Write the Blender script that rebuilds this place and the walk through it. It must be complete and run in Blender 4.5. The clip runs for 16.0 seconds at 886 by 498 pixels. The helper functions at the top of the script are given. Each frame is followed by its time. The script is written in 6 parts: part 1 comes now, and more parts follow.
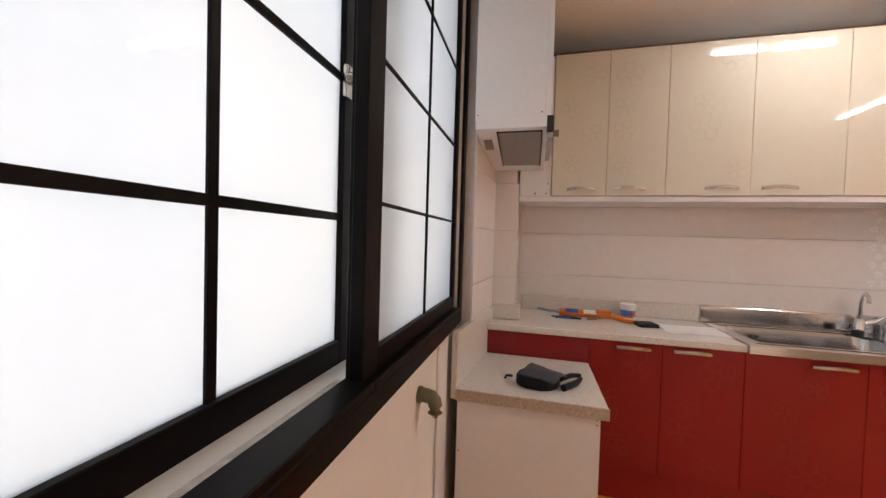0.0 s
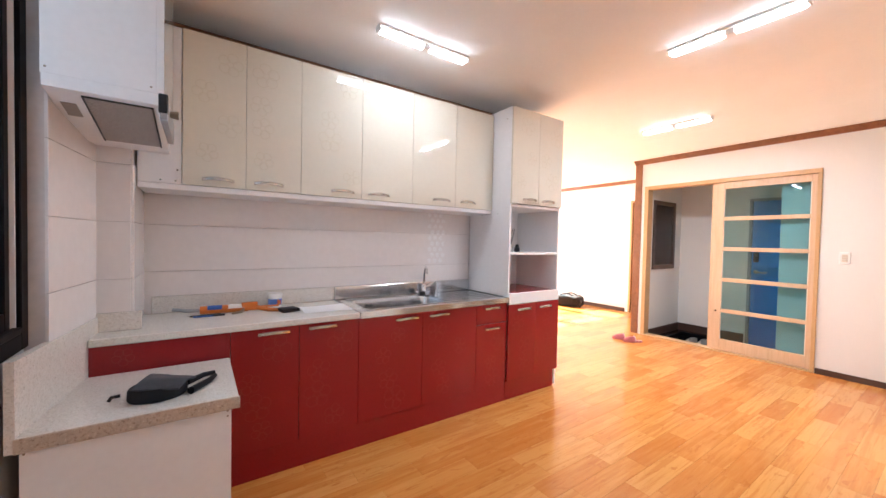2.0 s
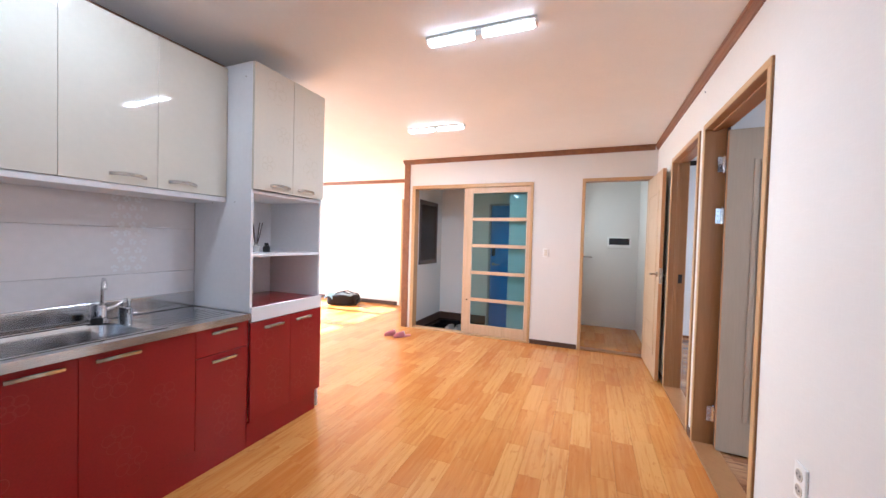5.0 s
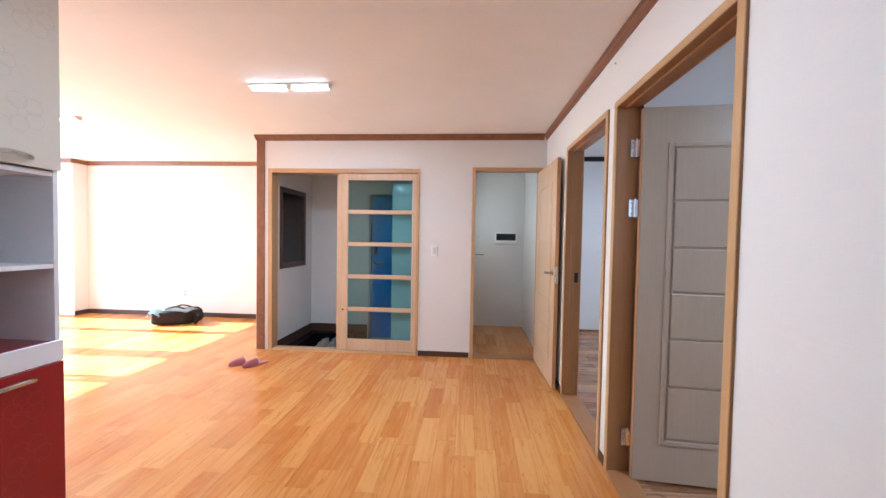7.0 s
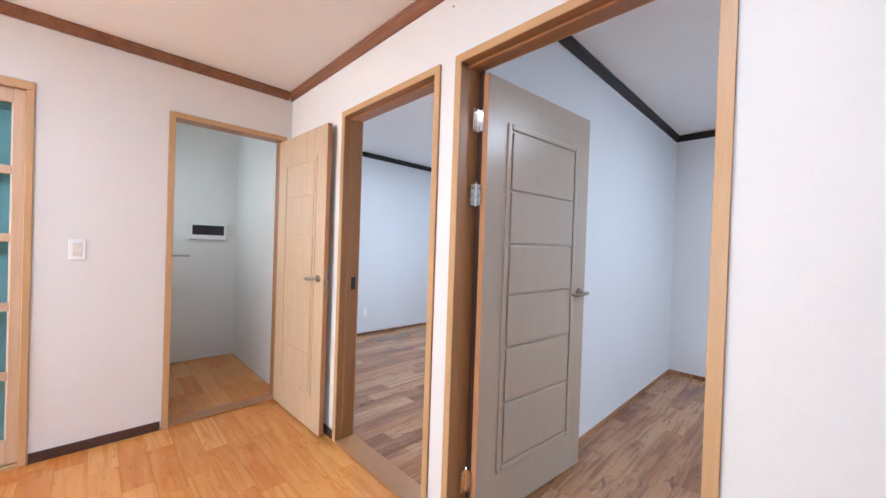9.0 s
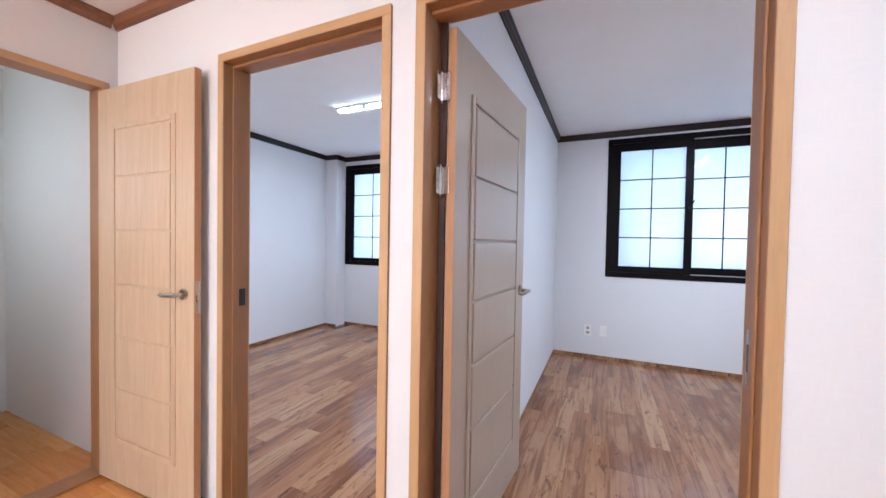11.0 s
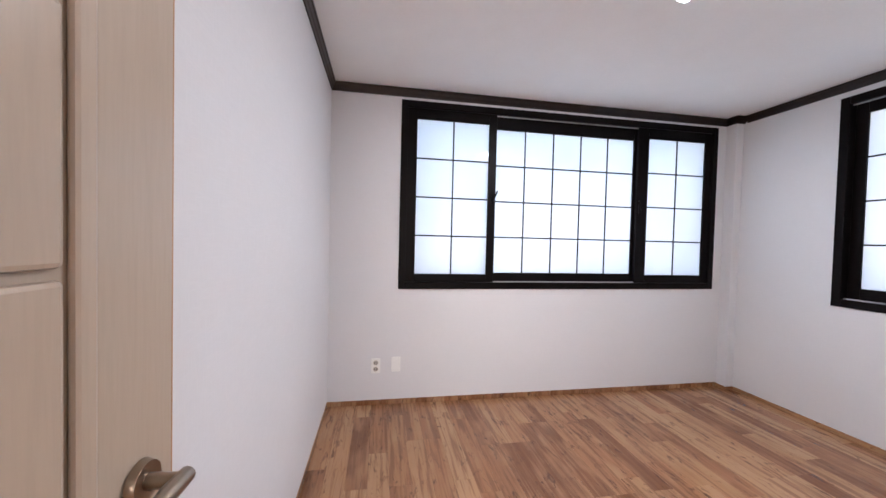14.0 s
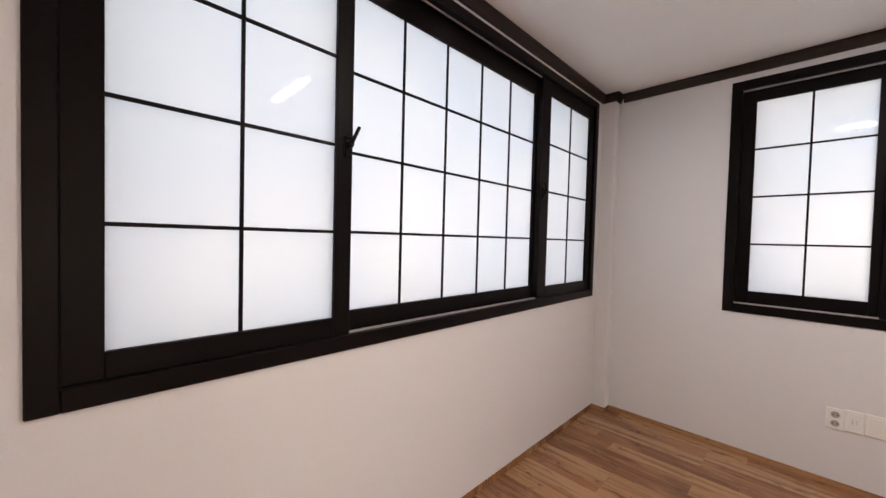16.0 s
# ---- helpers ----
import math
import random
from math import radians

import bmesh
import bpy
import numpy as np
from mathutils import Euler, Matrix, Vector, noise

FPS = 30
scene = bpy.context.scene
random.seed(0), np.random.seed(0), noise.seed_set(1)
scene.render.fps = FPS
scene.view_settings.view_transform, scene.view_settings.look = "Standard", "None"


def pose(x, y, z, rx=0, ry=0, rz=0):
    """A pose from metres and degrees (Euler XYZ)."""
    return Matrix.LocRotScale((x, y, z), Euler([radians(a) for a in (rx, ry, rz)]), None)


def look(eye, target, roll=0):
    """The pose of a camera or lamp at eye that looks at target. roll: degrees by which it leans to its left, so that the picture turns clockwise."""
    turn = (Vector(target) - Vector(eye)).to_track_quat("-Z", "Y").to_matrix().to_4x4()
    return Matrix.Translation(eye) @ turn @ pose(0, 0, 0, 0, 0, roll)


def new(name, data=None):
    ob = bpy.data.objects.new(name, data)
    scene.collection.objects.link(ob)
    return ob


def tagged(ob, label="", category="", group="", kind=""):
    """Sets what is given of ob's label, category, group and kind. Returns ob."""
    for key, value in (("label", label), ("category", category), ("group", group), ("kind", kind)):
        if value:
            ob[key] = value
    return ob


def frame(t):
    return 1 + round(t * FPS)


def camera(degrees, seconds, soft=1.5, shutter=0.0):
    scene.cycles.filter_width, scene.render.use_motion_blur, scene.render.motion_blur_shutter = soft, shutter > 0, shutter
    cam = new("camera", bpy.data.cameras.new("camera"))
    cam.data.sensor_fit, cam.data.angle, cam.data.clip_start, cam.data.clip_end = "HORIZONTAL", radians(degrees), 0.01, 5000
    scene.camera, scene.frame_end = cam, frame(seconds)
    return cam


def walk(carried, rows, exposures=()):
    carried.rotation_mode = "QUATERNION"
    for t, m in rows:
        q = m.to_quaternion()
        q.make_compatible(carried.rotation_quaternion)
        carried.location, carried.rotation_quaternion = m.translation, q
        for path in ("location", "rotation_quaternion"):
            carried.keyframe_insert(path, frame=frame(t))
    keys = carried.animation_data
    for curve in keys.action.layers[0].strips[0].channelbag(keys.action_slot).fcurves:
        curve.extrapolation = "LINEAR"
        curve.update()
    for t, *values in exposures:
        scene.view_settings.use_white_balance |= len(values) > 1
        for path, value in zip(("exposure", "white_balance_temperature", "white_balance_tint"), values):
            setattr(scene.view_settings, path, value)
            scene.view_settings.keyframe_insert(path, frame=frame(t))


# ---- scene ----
cam = camera(101.9, 16.0)
PATH = [
    (0, (1.6, 1.248, 1.267), (1.113, 3.187, 1.214), 1.7),
    (0.5, (1.5, 1.195, 1.265), (1.524, 3.195, 1.229), 1.2),
    (1, (1.557, 1.164, 1.28), (1.966, 3.121, 1.236), 1.2),
    (1.5, (1.661, 1.15, 1.265), (2.448, 2.989, 1.224), 1.1),
    (2, (1.758, 1.11, 1.274), (2.882, 2.763, 1.225), 1.2),
    (2.5, (1.825, 1.109, 1.257), (3.188, 2.572, 1.213), 1.1),
    (3, (1.861, 1.073, 1.259), (3.364, 2.393, 1.214), 1.1),
    (3.5, (1.92, 1.071, 1.283), (3.556, 2.22, 1.23), 1.2),
    (4, (2.001, 1.125, 1.296), (3.753, 2.089, 1.242), 1.3),
    (6.5, (2.748, 1.403, 1.316), (4.701, 1.831, 1.261), 1.3),
    (7, (2.979, 1.418, 1.324), (4.973, 1.562, 1.263), 1.0),
    (7.5, (3.264, 1.545, 1.306), (5.246, 1.281, 1.256), 1.2),
    (8, (3.525, 1.662, 1.314), (5.382, 0.923, 1.256), 1.3),
    (8.5, (3.776, 1.731, 1.273), (5.419, 0.592, 1.239), 1.9),
    (11, (4.51, 1.673, 1.291), (5.328, -0.151, 1.247), 1.0),
    (11.5, (4.631, 1.491, 1.313), (5.157, -0.438, 1.256), 1.5),
    (12, (4.762, 1.305, 1.327), (4.781, -0.694, 1.271), 1.6),
    (12.5, (4.794, 1.116, 1.324), (4.54, -0.867, 1.272), 1.3),
    (13, (4.728, 0.865, 1.325), (4.415, -1.109, 1.271), 1.4),
    (13.5, (4.674, 0.575, 1.322), (4.357, -1.399, 1.269), 1.3),
    (14, (4.646, 0.191, 1.332), (4.298, -1.778, 1.281), 1.4),
    (14.5, (4.555, -0.215, 1.344), (4.065, -2.153, 1.288), 1.4),
    (15, (4.463, -0.674, 1.361), (3.694, -2.519, 1.302), 1.4),
    (15.5, (4.431, -1.16, 1.38), (3.222, -2.751, 1.31), 1.8),
    (16, (4.397, -1.521, 1.348), (2.987, -2.939, 1.292), 1.5),
]
walk(cam, [(t, look(eye, target, roll)) for t, eye, target, roll in PATH],
     [(0.0, 3.05, 7100, 14), (1.0, 3.25, 6700, 13), (1.5, 3.32, 6300, 10), (2.0, 3.44, 5750, 8), (2.5, 3.46, 5380, 6), (4.0, 3.34, 5150, 6), (6.5, 2.88, 4980, 4), (7.0, 2.78, 4980, 4), (7.5, 2.36, 5080, 4), (8.0, 2.98, 4820, 3), (8.5, 3.1, 4900, 3),
      (11.0, 3.06, 5000, 8), (11.5, 2.72, 5150, 9), (12.0, 2.45, 5380, 10), (12.5, 2.66, 5550, 11), (13.0, 3.05, 5150, 12), (13.5, 3.2, 5480, 13), (14.0, 3.05, 5850, 14), (14.5, 2.78, 6250, 15), (15.0, 2.62, 6750, 15), (16.0, 2.66, 6950, 17)])

# ---- world, sun, large lights ----
world = bpy.data.worlds.new("sky_world")
scene.world = world
world.use_nodes = True
sky = world.node_tree.nodes.new("ShaderNodeTexSky")
sky.sky_type, sky.sun_disc = "NISHITA", False
sky.sun_elevation, sky.sun_rotation = radians(29), radians(0)
world.node_tree.links.new(sky.outputs[0], world.node_tree.nodes["Background"].inputs[0])
world.node_tree.nodes["Background"].inputs[1].default_value = 0.05

sun = new("sun", bpy.data.lights.new("sun", "SUN"))
sun.data.energy, sun.data.angle, sun.data.color = 5.0, radians(0.5), (1.0, 0.93, 0.82)
sun.matrix_world = look((7.0, 12.0, 5.0), (7.02, 11.0, 4.44))


def area(name, m, w, h, power, colour):
    ob = new(name, bpy.data.lights.new(name, "AREA"))
    ob.data.shape, ob.data.size, ob.data.size_y, ob.data.energy, ob.data.color = "RECTANGLE", w, h, power, colour
    ob.matrix_world = m
    return ob


DAY = (0.90, 0.95, 1.0)
K_WIN, A_WIN, C_WIN, B_WIN, L_WIN = 0.31, 1.8, 0.85, 1.7, 20
# daylight standing just outside each frosted window: sky above, sunlit house fronts below
SKYLIT, STREET = (0.84, 0.93, 1.0), (1.0, 0.93, 0.87)
for nm, colour, z, share in (("upper", SKYLIT, 2.02, 0.46), ("lower", STREET, 1.34, 0.54)):
    area("daylight_kitchen_" + nm, look((0.93, 1.85, z), (3, 1.85, z)), 1.7, 0.66, K_WIN * share, colour)
    area("daylight_bedroom_" + nm, look((3.02, -3.06, z), (3.02, 0, z)), 2.85, 0.66, A_WIN * share, colour)
    area("daylight_bedroom_side_" + nm, look((1.02, -1.02, z), (3, -1.02, z)), 1.6, 0.66, C_WIN * share, colour)
area("daylight_second_bedroom", look((6.9, -2.97, 1.68), (6.9, 0, 1.68)), 2.3, 1.3, B_WIN, DAY)
# added fill lamp, out of view, to brighten the windowless small room
area("fill_closet", look((7.75, 1.49, 1.5), (7.75, 0, 1.3)), 0.9, 1.2, 0.85, (1.0, 0.97, 0.86))
area("daylight_living", look((6.4, 8.62, 1.25), (6.4, 5, 2.3)), 3.2, 2.2, L_WIN, (1.0, 0.97, 0.93))

# ---- helpers ----
WORLD_OF = {}


def box(x0, y0, z0, x1, y1, z1, bev=0.0, seg=1, bm=None):
    """An axis-aligned box, added to bm, with bevelled edges."""
    b = bmesh.new()
    bmesh.ops.create_cube(b, size=1.0, matrix=Matrix.Translation(((x0 + x1) / 2, (y0 + y1) / 2, (z0 + z1) / 2)) @ Matrix.Diagonal((abs(x1 - x0), abs(y1 - y0), abs(z1 - z0), 1)))
    if bev:
        bmesh.ops.bevel(b, geom=b.edges[:], offset=bev, segments=seg, affect="EDGES", profile=0.5)
    return merge(bm, b)


def merge(bm, b):
    if bm is None:
        return b
    me = bpy.data.meshes.new("tmp")
    b.to_mesh(me)
    b.free()
    bm.from_mesh(me)
    bpy.data.meshes.remove(me)
    return bm


def rod(p, q, r, r2=None, seg=16, bm=None):
    """A round bar from p to q."""
    p, q = Vector(p), Vector(q)
    b = bmesh.new()
    d = q - p
    bmesh.ops.create_cone(b, cap_ends=True, segments=seg, radius1=r, radius2=r if r2 is None else r2, depth=d.length,
                          matrix=Matrix.Translation((p + q) / 2) @ d.to_track_quat("Z", "Y").to_matrix().to_4x4())
    return merge(bm, b)


def tube(pts, r, seg=10, bm=None):
    """A bent round tube through pts; r is one radius or one for each point."""
    b = bmesh.new()
    pts = [Vector(p) for p in pts]
    rings = []
    for i, p in enumerate(pts):
        d = (pts[min(i + 1, len(pts) - 1)] - pts[max(i - 1, 0)]).normalized()
        q = d.to_track_quat("Z", "Y")
        rr = r[i] if isinstance(r, (list, tuple)) else r
        rings.append([b.verts.new(p + q @ Vector((rr * math.cos(a), rr * math.sin(a), 0))) for a in [2 * math.pi * k / seg for k in range(seg)]])
    for u, v in zip(rings, rings[1:]):
        for k in range(seg):
            b.faces.new((u[k], u[(k + 1) % seg], v[(k + 1) % seg], v[k]))
    b.faces.new(rings[0][::-1])
    b.faces.new(rings[-1])
    return merge(bm, b)


def lathe(profile, centre, seg=24, bm=None):
    """A turned body about the upright line through centre, from (radius, height) pairs."""
    b = bmesh.new()
    rings = []
    for r, z in profile:
        rings.append([b.verts.new((centre[0] + r * math.cos(2 * math.pi * k / seg), centre[1] + r * math.sin(2 * math.pi * k / seg), centre[2] + z)) for k in range(seg)])
    for u, v in zip(rings, rings[1:]):
        for k in range(seg):
            b.faces.new((u[k], u[(k + 1) % seg], v[(k + 1) % seg], v[k]))
    b.faces.new(rings[0][::-1])
    b.faces.new(rings[-1])
    return merge(bm, b)


def prism(outline, axis, a, c, bm=None):
    """An outline of (u, v) pairs, drawn out along an axis from a to c. axis x: (y, z); y: (x, z); z: (x, y)."""
    b = bmesh.new()
    at = {"x": lambda u, v, w: (w, u, v), "y": lambda u, v, w: (u, w, v), "z": lambda u, v, w: (u, v, w)}[axis]
    lo, hi = [b.verts.new(at(u, v, a)) for u, v in outline], [b.verts.new(at(u, v, c)) for u, v in outline]
    n = len(outline)
    b.faces.new(lo[::-1])
    b.faces.new(hi)
    for k in range(n):
        b.faces.new((lo[k], lo[(k + 1) % n], hi[(k + 1) % n], hi[k]))
    bmesh.ops.recalc_face_normals(b, faces=b.faces[:])
    return merge(bm, b)


def part(name, bm, material, parent=None, label="", smooth=False):
    """Links a bmesh as one mesh object, under a thing or a part."""
    me = bpy.data.meshes.new(name)
    bm.to_mesh(me)
    bm.free()
    me.materials.append(material)
    ob = new(name, me)
    if smooth:
        me.shade_smooth()
        me.set_sharp_from_angle(angle=radians(35))
    if parent is not None:
        ob.parent = parent
        ob.matrix_parent_inverse = WORLD_OF.get(parent.name, Matrix()).inverted()
    if label:
        ob["label"] = label
    return ob


def thing(name, at, label, category, group=""):
    ob = new(name)
    ob.empty_display_size = 0.1
    ob.matrix_basis = Matrix.Translation(at)
    WORLD_OF[ob.name] = Matrix.Translation(at)
    return tagged(ob, label, category, group)


def setting(name, bm, material, label, category):
    return tagged(part(name, bm, material), label, category, kind="structure")


def wall(name, run, a, c, lo, hi, top, openings, material, label, bottom=0.0):
    """A wall along an axis from a to c, between lo and hi across it, with openings (from, to, sill, head) cut through."""
    us = sorted({a, c, *[v for o in openings for v in o[:2]]})
    zs = sorted({bottom, top, *[v for o in openings for v in o[2:]]})
    b = bmesh.new()
    grid = {}
    put = (lambda u, z: (u, lo, z)) if run == "x" else (lambda u, z: (lo, u, z))
    for u in us:
        for z in zs:
            grid[u, z] = b.verts.new(put(u, z))
    for u, u2 in zip(us, us[1:]):
        for z, z2 in zip(zs, zs[1:]):
            if not any(o[0] - 1e-6 <= u and u2 <= o[1] + 1e-6 and o[2] - 1e-6 <= z and z2 <= o[3] + 1e-6 for o in openings):
                b.faces.new((grid[u, z], grid[u2, z], grid[u2, z2], grid[u, z2]))
    bmesh.ops.delete(b, geom=[v for v in b.verts if not v.link_faces], context="VERTS")
    geo = bmesh.ops.extrude_face_region(b, geom=b.faces[:])["geom"]
    step = Vector((0, hi - lo, 0)) if run == "x" else Vector((hi - lo, 0, 0))
    bmesh.ops.translate(b, vec=step, verts=[g for g in geo if isinstance(g, bmesh.types.BMVert)])
    bmesh.ops.recalc_face_normals(b, faces=b.faces[:])
    return setting(name, b, material, label, "wall")


# ---- materials ----
def nodes_of(name):
    m = bpy.data.materials.new(name)
    m.use_nodes = True
    t = m.node_tree
    return m, t, t.nodes["Principled BSDF"]


def node(t, kind, **ins):
    n = t.nodes.new(kind)
    for k, v in ins.items():
        n.inputs[k].default_value = v
    return n


def stretched(t, scale):
    """Object-space coordinates, scaled along the three axes."""
    g = t.nodes.new("ShaderNodeTexCoord")
    mp = t.nodes.new("ShaderNodeMapping")
    mp.inputs["Scale"].default_value = scale
    t.links.new(g.outputs["Object"], mp.inputs["Vector"])
    return mp.outputs["Vector"]


def ramp(t, source, stops):
    r = t.nodes.new("ShaderNodeValToRGB")
    while len(r.color_ramp.elements) < len(stops):
        r.color_ramp.elements.new(0.5)
    for e, (p, c) in zip(r.color_ramp.elements, stops):
        e.position, e.color = p, (*c, 1)
    t.links.new(source, r.inputs["Fac"])
    return r.outputs["Color"]


def plain(name, colour, rough=0.5, metal=0.0, grain=0.06, size=40.0, bump=0.0, coat=0.0, scale=(1, 1, 1), patch=0.05, spec=0.5):
    """A paint, plastic, metal or laminate with fine grain, broad uneven patches and slight relief."""
    m, t, p = nodes_of(name)
    p.inputs["Metallic"].default_value = metal
    p.inputs["Coat Weight"].default_value = coat
    p.inputs["Specular IOR Level"].default_value = spec
    v = stretched(t, scale)
    fine = node(t, "ShaderNodeTexNoise", Scale=size, Detail=4.0)
    broad = node(t, "ShaderNodeTexNoise", Scale=2.3, Detail=2.0)
    t.links.new(v, fine.inputs["Vector"])
    t.links.new(v, broad.inputs["Vector"])
    c = ramp(t, fine.outputs["Fac"], [(0.25, [max(0, x * (1 - grain)) for x in colour]), (0.75, [min(1, x * (1 + grain)) for x in colour])])
    d = ramp(t, broad.outputs["Fac"], [(0.3, [1 - patch] * 3), (0.7, [1.0] * 3)])
    mix = t.nodes.new("ShaderNodeMixRGB")
    mix.blend_type = "MULTIPLY"
    mix.inputs[0].default_value = 1
    t.links.new(c, mix.inputs[1])
    t.links.new(d, mix.inputs[2])
    t.links.new(mix.outputs[0], p.inputs["Base Color"])
    rr = node(t, "ShaderNodeMapRange")
    rr.inputs["To Min"].default_value, rr.inputs["To Max"].default_value = rough * 0.85, min(1, rough * 1.15)
    t.links.new(broad.outputs["Fac"], rr.inputs["Value"])
    t.links.new(rr.outputs[0], p.inputs["Roughness"])
    if bump:
        bp = node(t, "ShaderNodeBump", Strength=bump, Distance=0.002)
        t.links.new(fine.outputs["Fac"], bp.inputs["Height"])
        t.links.new(bp.outputs[0], p.inputs["Normal"])
    return m


def paper(name, colour, size=190.0, bump=0.10):
    """Embossed wallpaper: a fine cross-hatch of short raised, slightly glossy threads with faint mottling."""
    m, t, p = nodes_of(name)
    p.inputs["Specular IOR Level"].default_value = 0.35
    a = node(t, "ShaderNodeTexNoise", Scale=size, Detail=2.0, Roughness=0.5)
    t.links.new(stretched(t, (1, 1, 0.10)), a.inputs["Vector"])
    b = node(t, "ShaderNodeTexNoise", Scale=size, Detail=2.0, Roughness=0.5)
    t.links.new(stretched(t, (0.10, 0.10, 1)), b.inputs["Vector"])
    add = t.nodes.new("ShaderNodeMath")
    add.operation = "MAXIMUM"
    t.links.new(a.outputs["Fac"], add.inputs[0])
    t.links.new(b.outputs["Fac"], add.inputs[1])
    broad = node(t, "ShaderNodeTexNoise", Scale=1.1, Detail=3.0)
    t.links.new(stretched(t, (1, 1, 1)), broad.inputs["Vector"])
    c = ramp(t, add.outputs[0], [(0.46, [x * 0.990 for x in colour]), (0.68, [min(1, x * 1.006) for x in colour])])
    d = ramp(t, broad.outputs["Fac"], [(0.3, (0.965, 0.965, 0.965)), (0.7, (1, 1, 1))])
    mix = t.nodes.new("ShaderNodeMixRGB")
    mix.blend_type = "MULTIPLY"
    mix.inputs[0].default_value = 1
    t.links.new(c, mix.inputs[1])
    t.links.new(d, mix.inputs[2])
    t.links.new(mix.outputs[0], p.inputs["Base Color"])
    rr = node(t, "ShaderNodeMapRange")
    rr.inputs["From Min"].default_value, rr.inputs["From Max"].default_value = 0.45, 0.7
    rr.inputs["To Min"].default_value, rr.inputs["To Max"].default_value = 0.76, 0.58
    t.links.new(add.outputs[0], rr.inputs["Value"])
    t.links.new(rr.outputs[0], p.inputs["Roughness"])
    bp = node(t, "ShaderNodeBump", Strength=bump, Distance=0.002)
    t.links.new(add.outputs[0], bp.inputs["Height"])
    t.links.new(bp.outputs[0], p.inputs["Normal"])
    return m


def wood(name, dark, mid, light, rough=0.4, along=0, size=14.0, per_piece=0.0, coat=0.0, contrast=1.0, stretch=0.07, wave=1.2, pores=0.06):
    """Wood grain drawn out along an axis; pieces vary by their own random value."""
    m, t, p = nodes_of(name)
    p.inputs["Roughness"].default_value = rough
    p.inputs["Coat Weight"].default_value = coat
    p.inputs["Coat Roughness"].default_value = 0.12
    scale = [1.0, 1.0, 1.0]
    scale[along] = stretch
    g = t.nodes.new("ShaderNodeTexCoord")
    mp = t.nodes.new("ShaderNodeMapping")
    mp.inputs["Scale"].default_value = scale
    info = t.nodes.new("ShaderNodeObjectInfo")
    off = t.nodes.new("ShaderNodeVectorMath")
    off.operation = "SCALE"
    off.inputs[0].default_value = (17.0, 31.0, 23.0)
    t.links.new(info.outputs["Random"], off.inputs["Scale"])
    shift = t.nodes.new("ShaderNodeVectorMath")
    t.links.new(g.outputs["Object"], mp.inputs["Vector"])
    t.links.new(mp.outputs["Vector"], shift.inputs[0])
    t.links.new(off.outputs[0], shift.inputs[1])
    a = node(t, "ShaderNodeTexNoise", Scale=size, Detail=7.0, Roughness=0.62, Distortion=wave)
    fine = node(t, "ShaderNodeTexNoise", Scale=size * 9, Detail=3.0)
    t.links.new(shift.outputs[0], a.inputs["Vector"])
    t.links.new(shift.outputs[0], fine.inputs["Vector"])
    c = ramp(t, a.outputs["Fac"], [(0.5 - 0.22 / contrast, dark), (0.5, mid), (0.5 + 0.22 / contrast, light)])
    d = ramp(t, fine.outputs["Fac"], [(0.3, (1 - pores, 1 - pores * 1.1, 1 - pores * 1.2)), (0.6, (1, 1, 1))])
    mix = t.nodes.new("ShaderNodeMixRGB")
    mix.blend_type = "MULTIPLY"
    mix.inputs[0].default_value = 1
    t.links.new(c, mix.inputs[1])
    t.links.new(d, mix.inputs[2])
    out = mix.outputs[0]
    if per_piece:
        hs = t.nodes.new("ShaderNodeHueSaturation")
        mr = node(t, "ShaderNodeMapRange")
        mr.inputs["To Min"].default_value, mr.inputs["To Max"].default_value = 1 - per_piece, 1 + per_piece
        t.links.new(info.outputs["Random"], mr.inputs["Value"])
        t.links.new(mr.outputs[0], hs.inputs["Value"])
        t.links.new(out, hs.inputs["Color"])
        out = hs.outputs[0]
    t.links.new(out, p.inputs["Base Color"])
    bp = node(t, "ShaderNodeBump", Strength=0.12, Distance=0.001)
    t.links.new(fine.outputs["Fac"], bp.inputs["Height"])
    t.links.new(bp.outputs[0], p.inputs["Normal"])
    return m


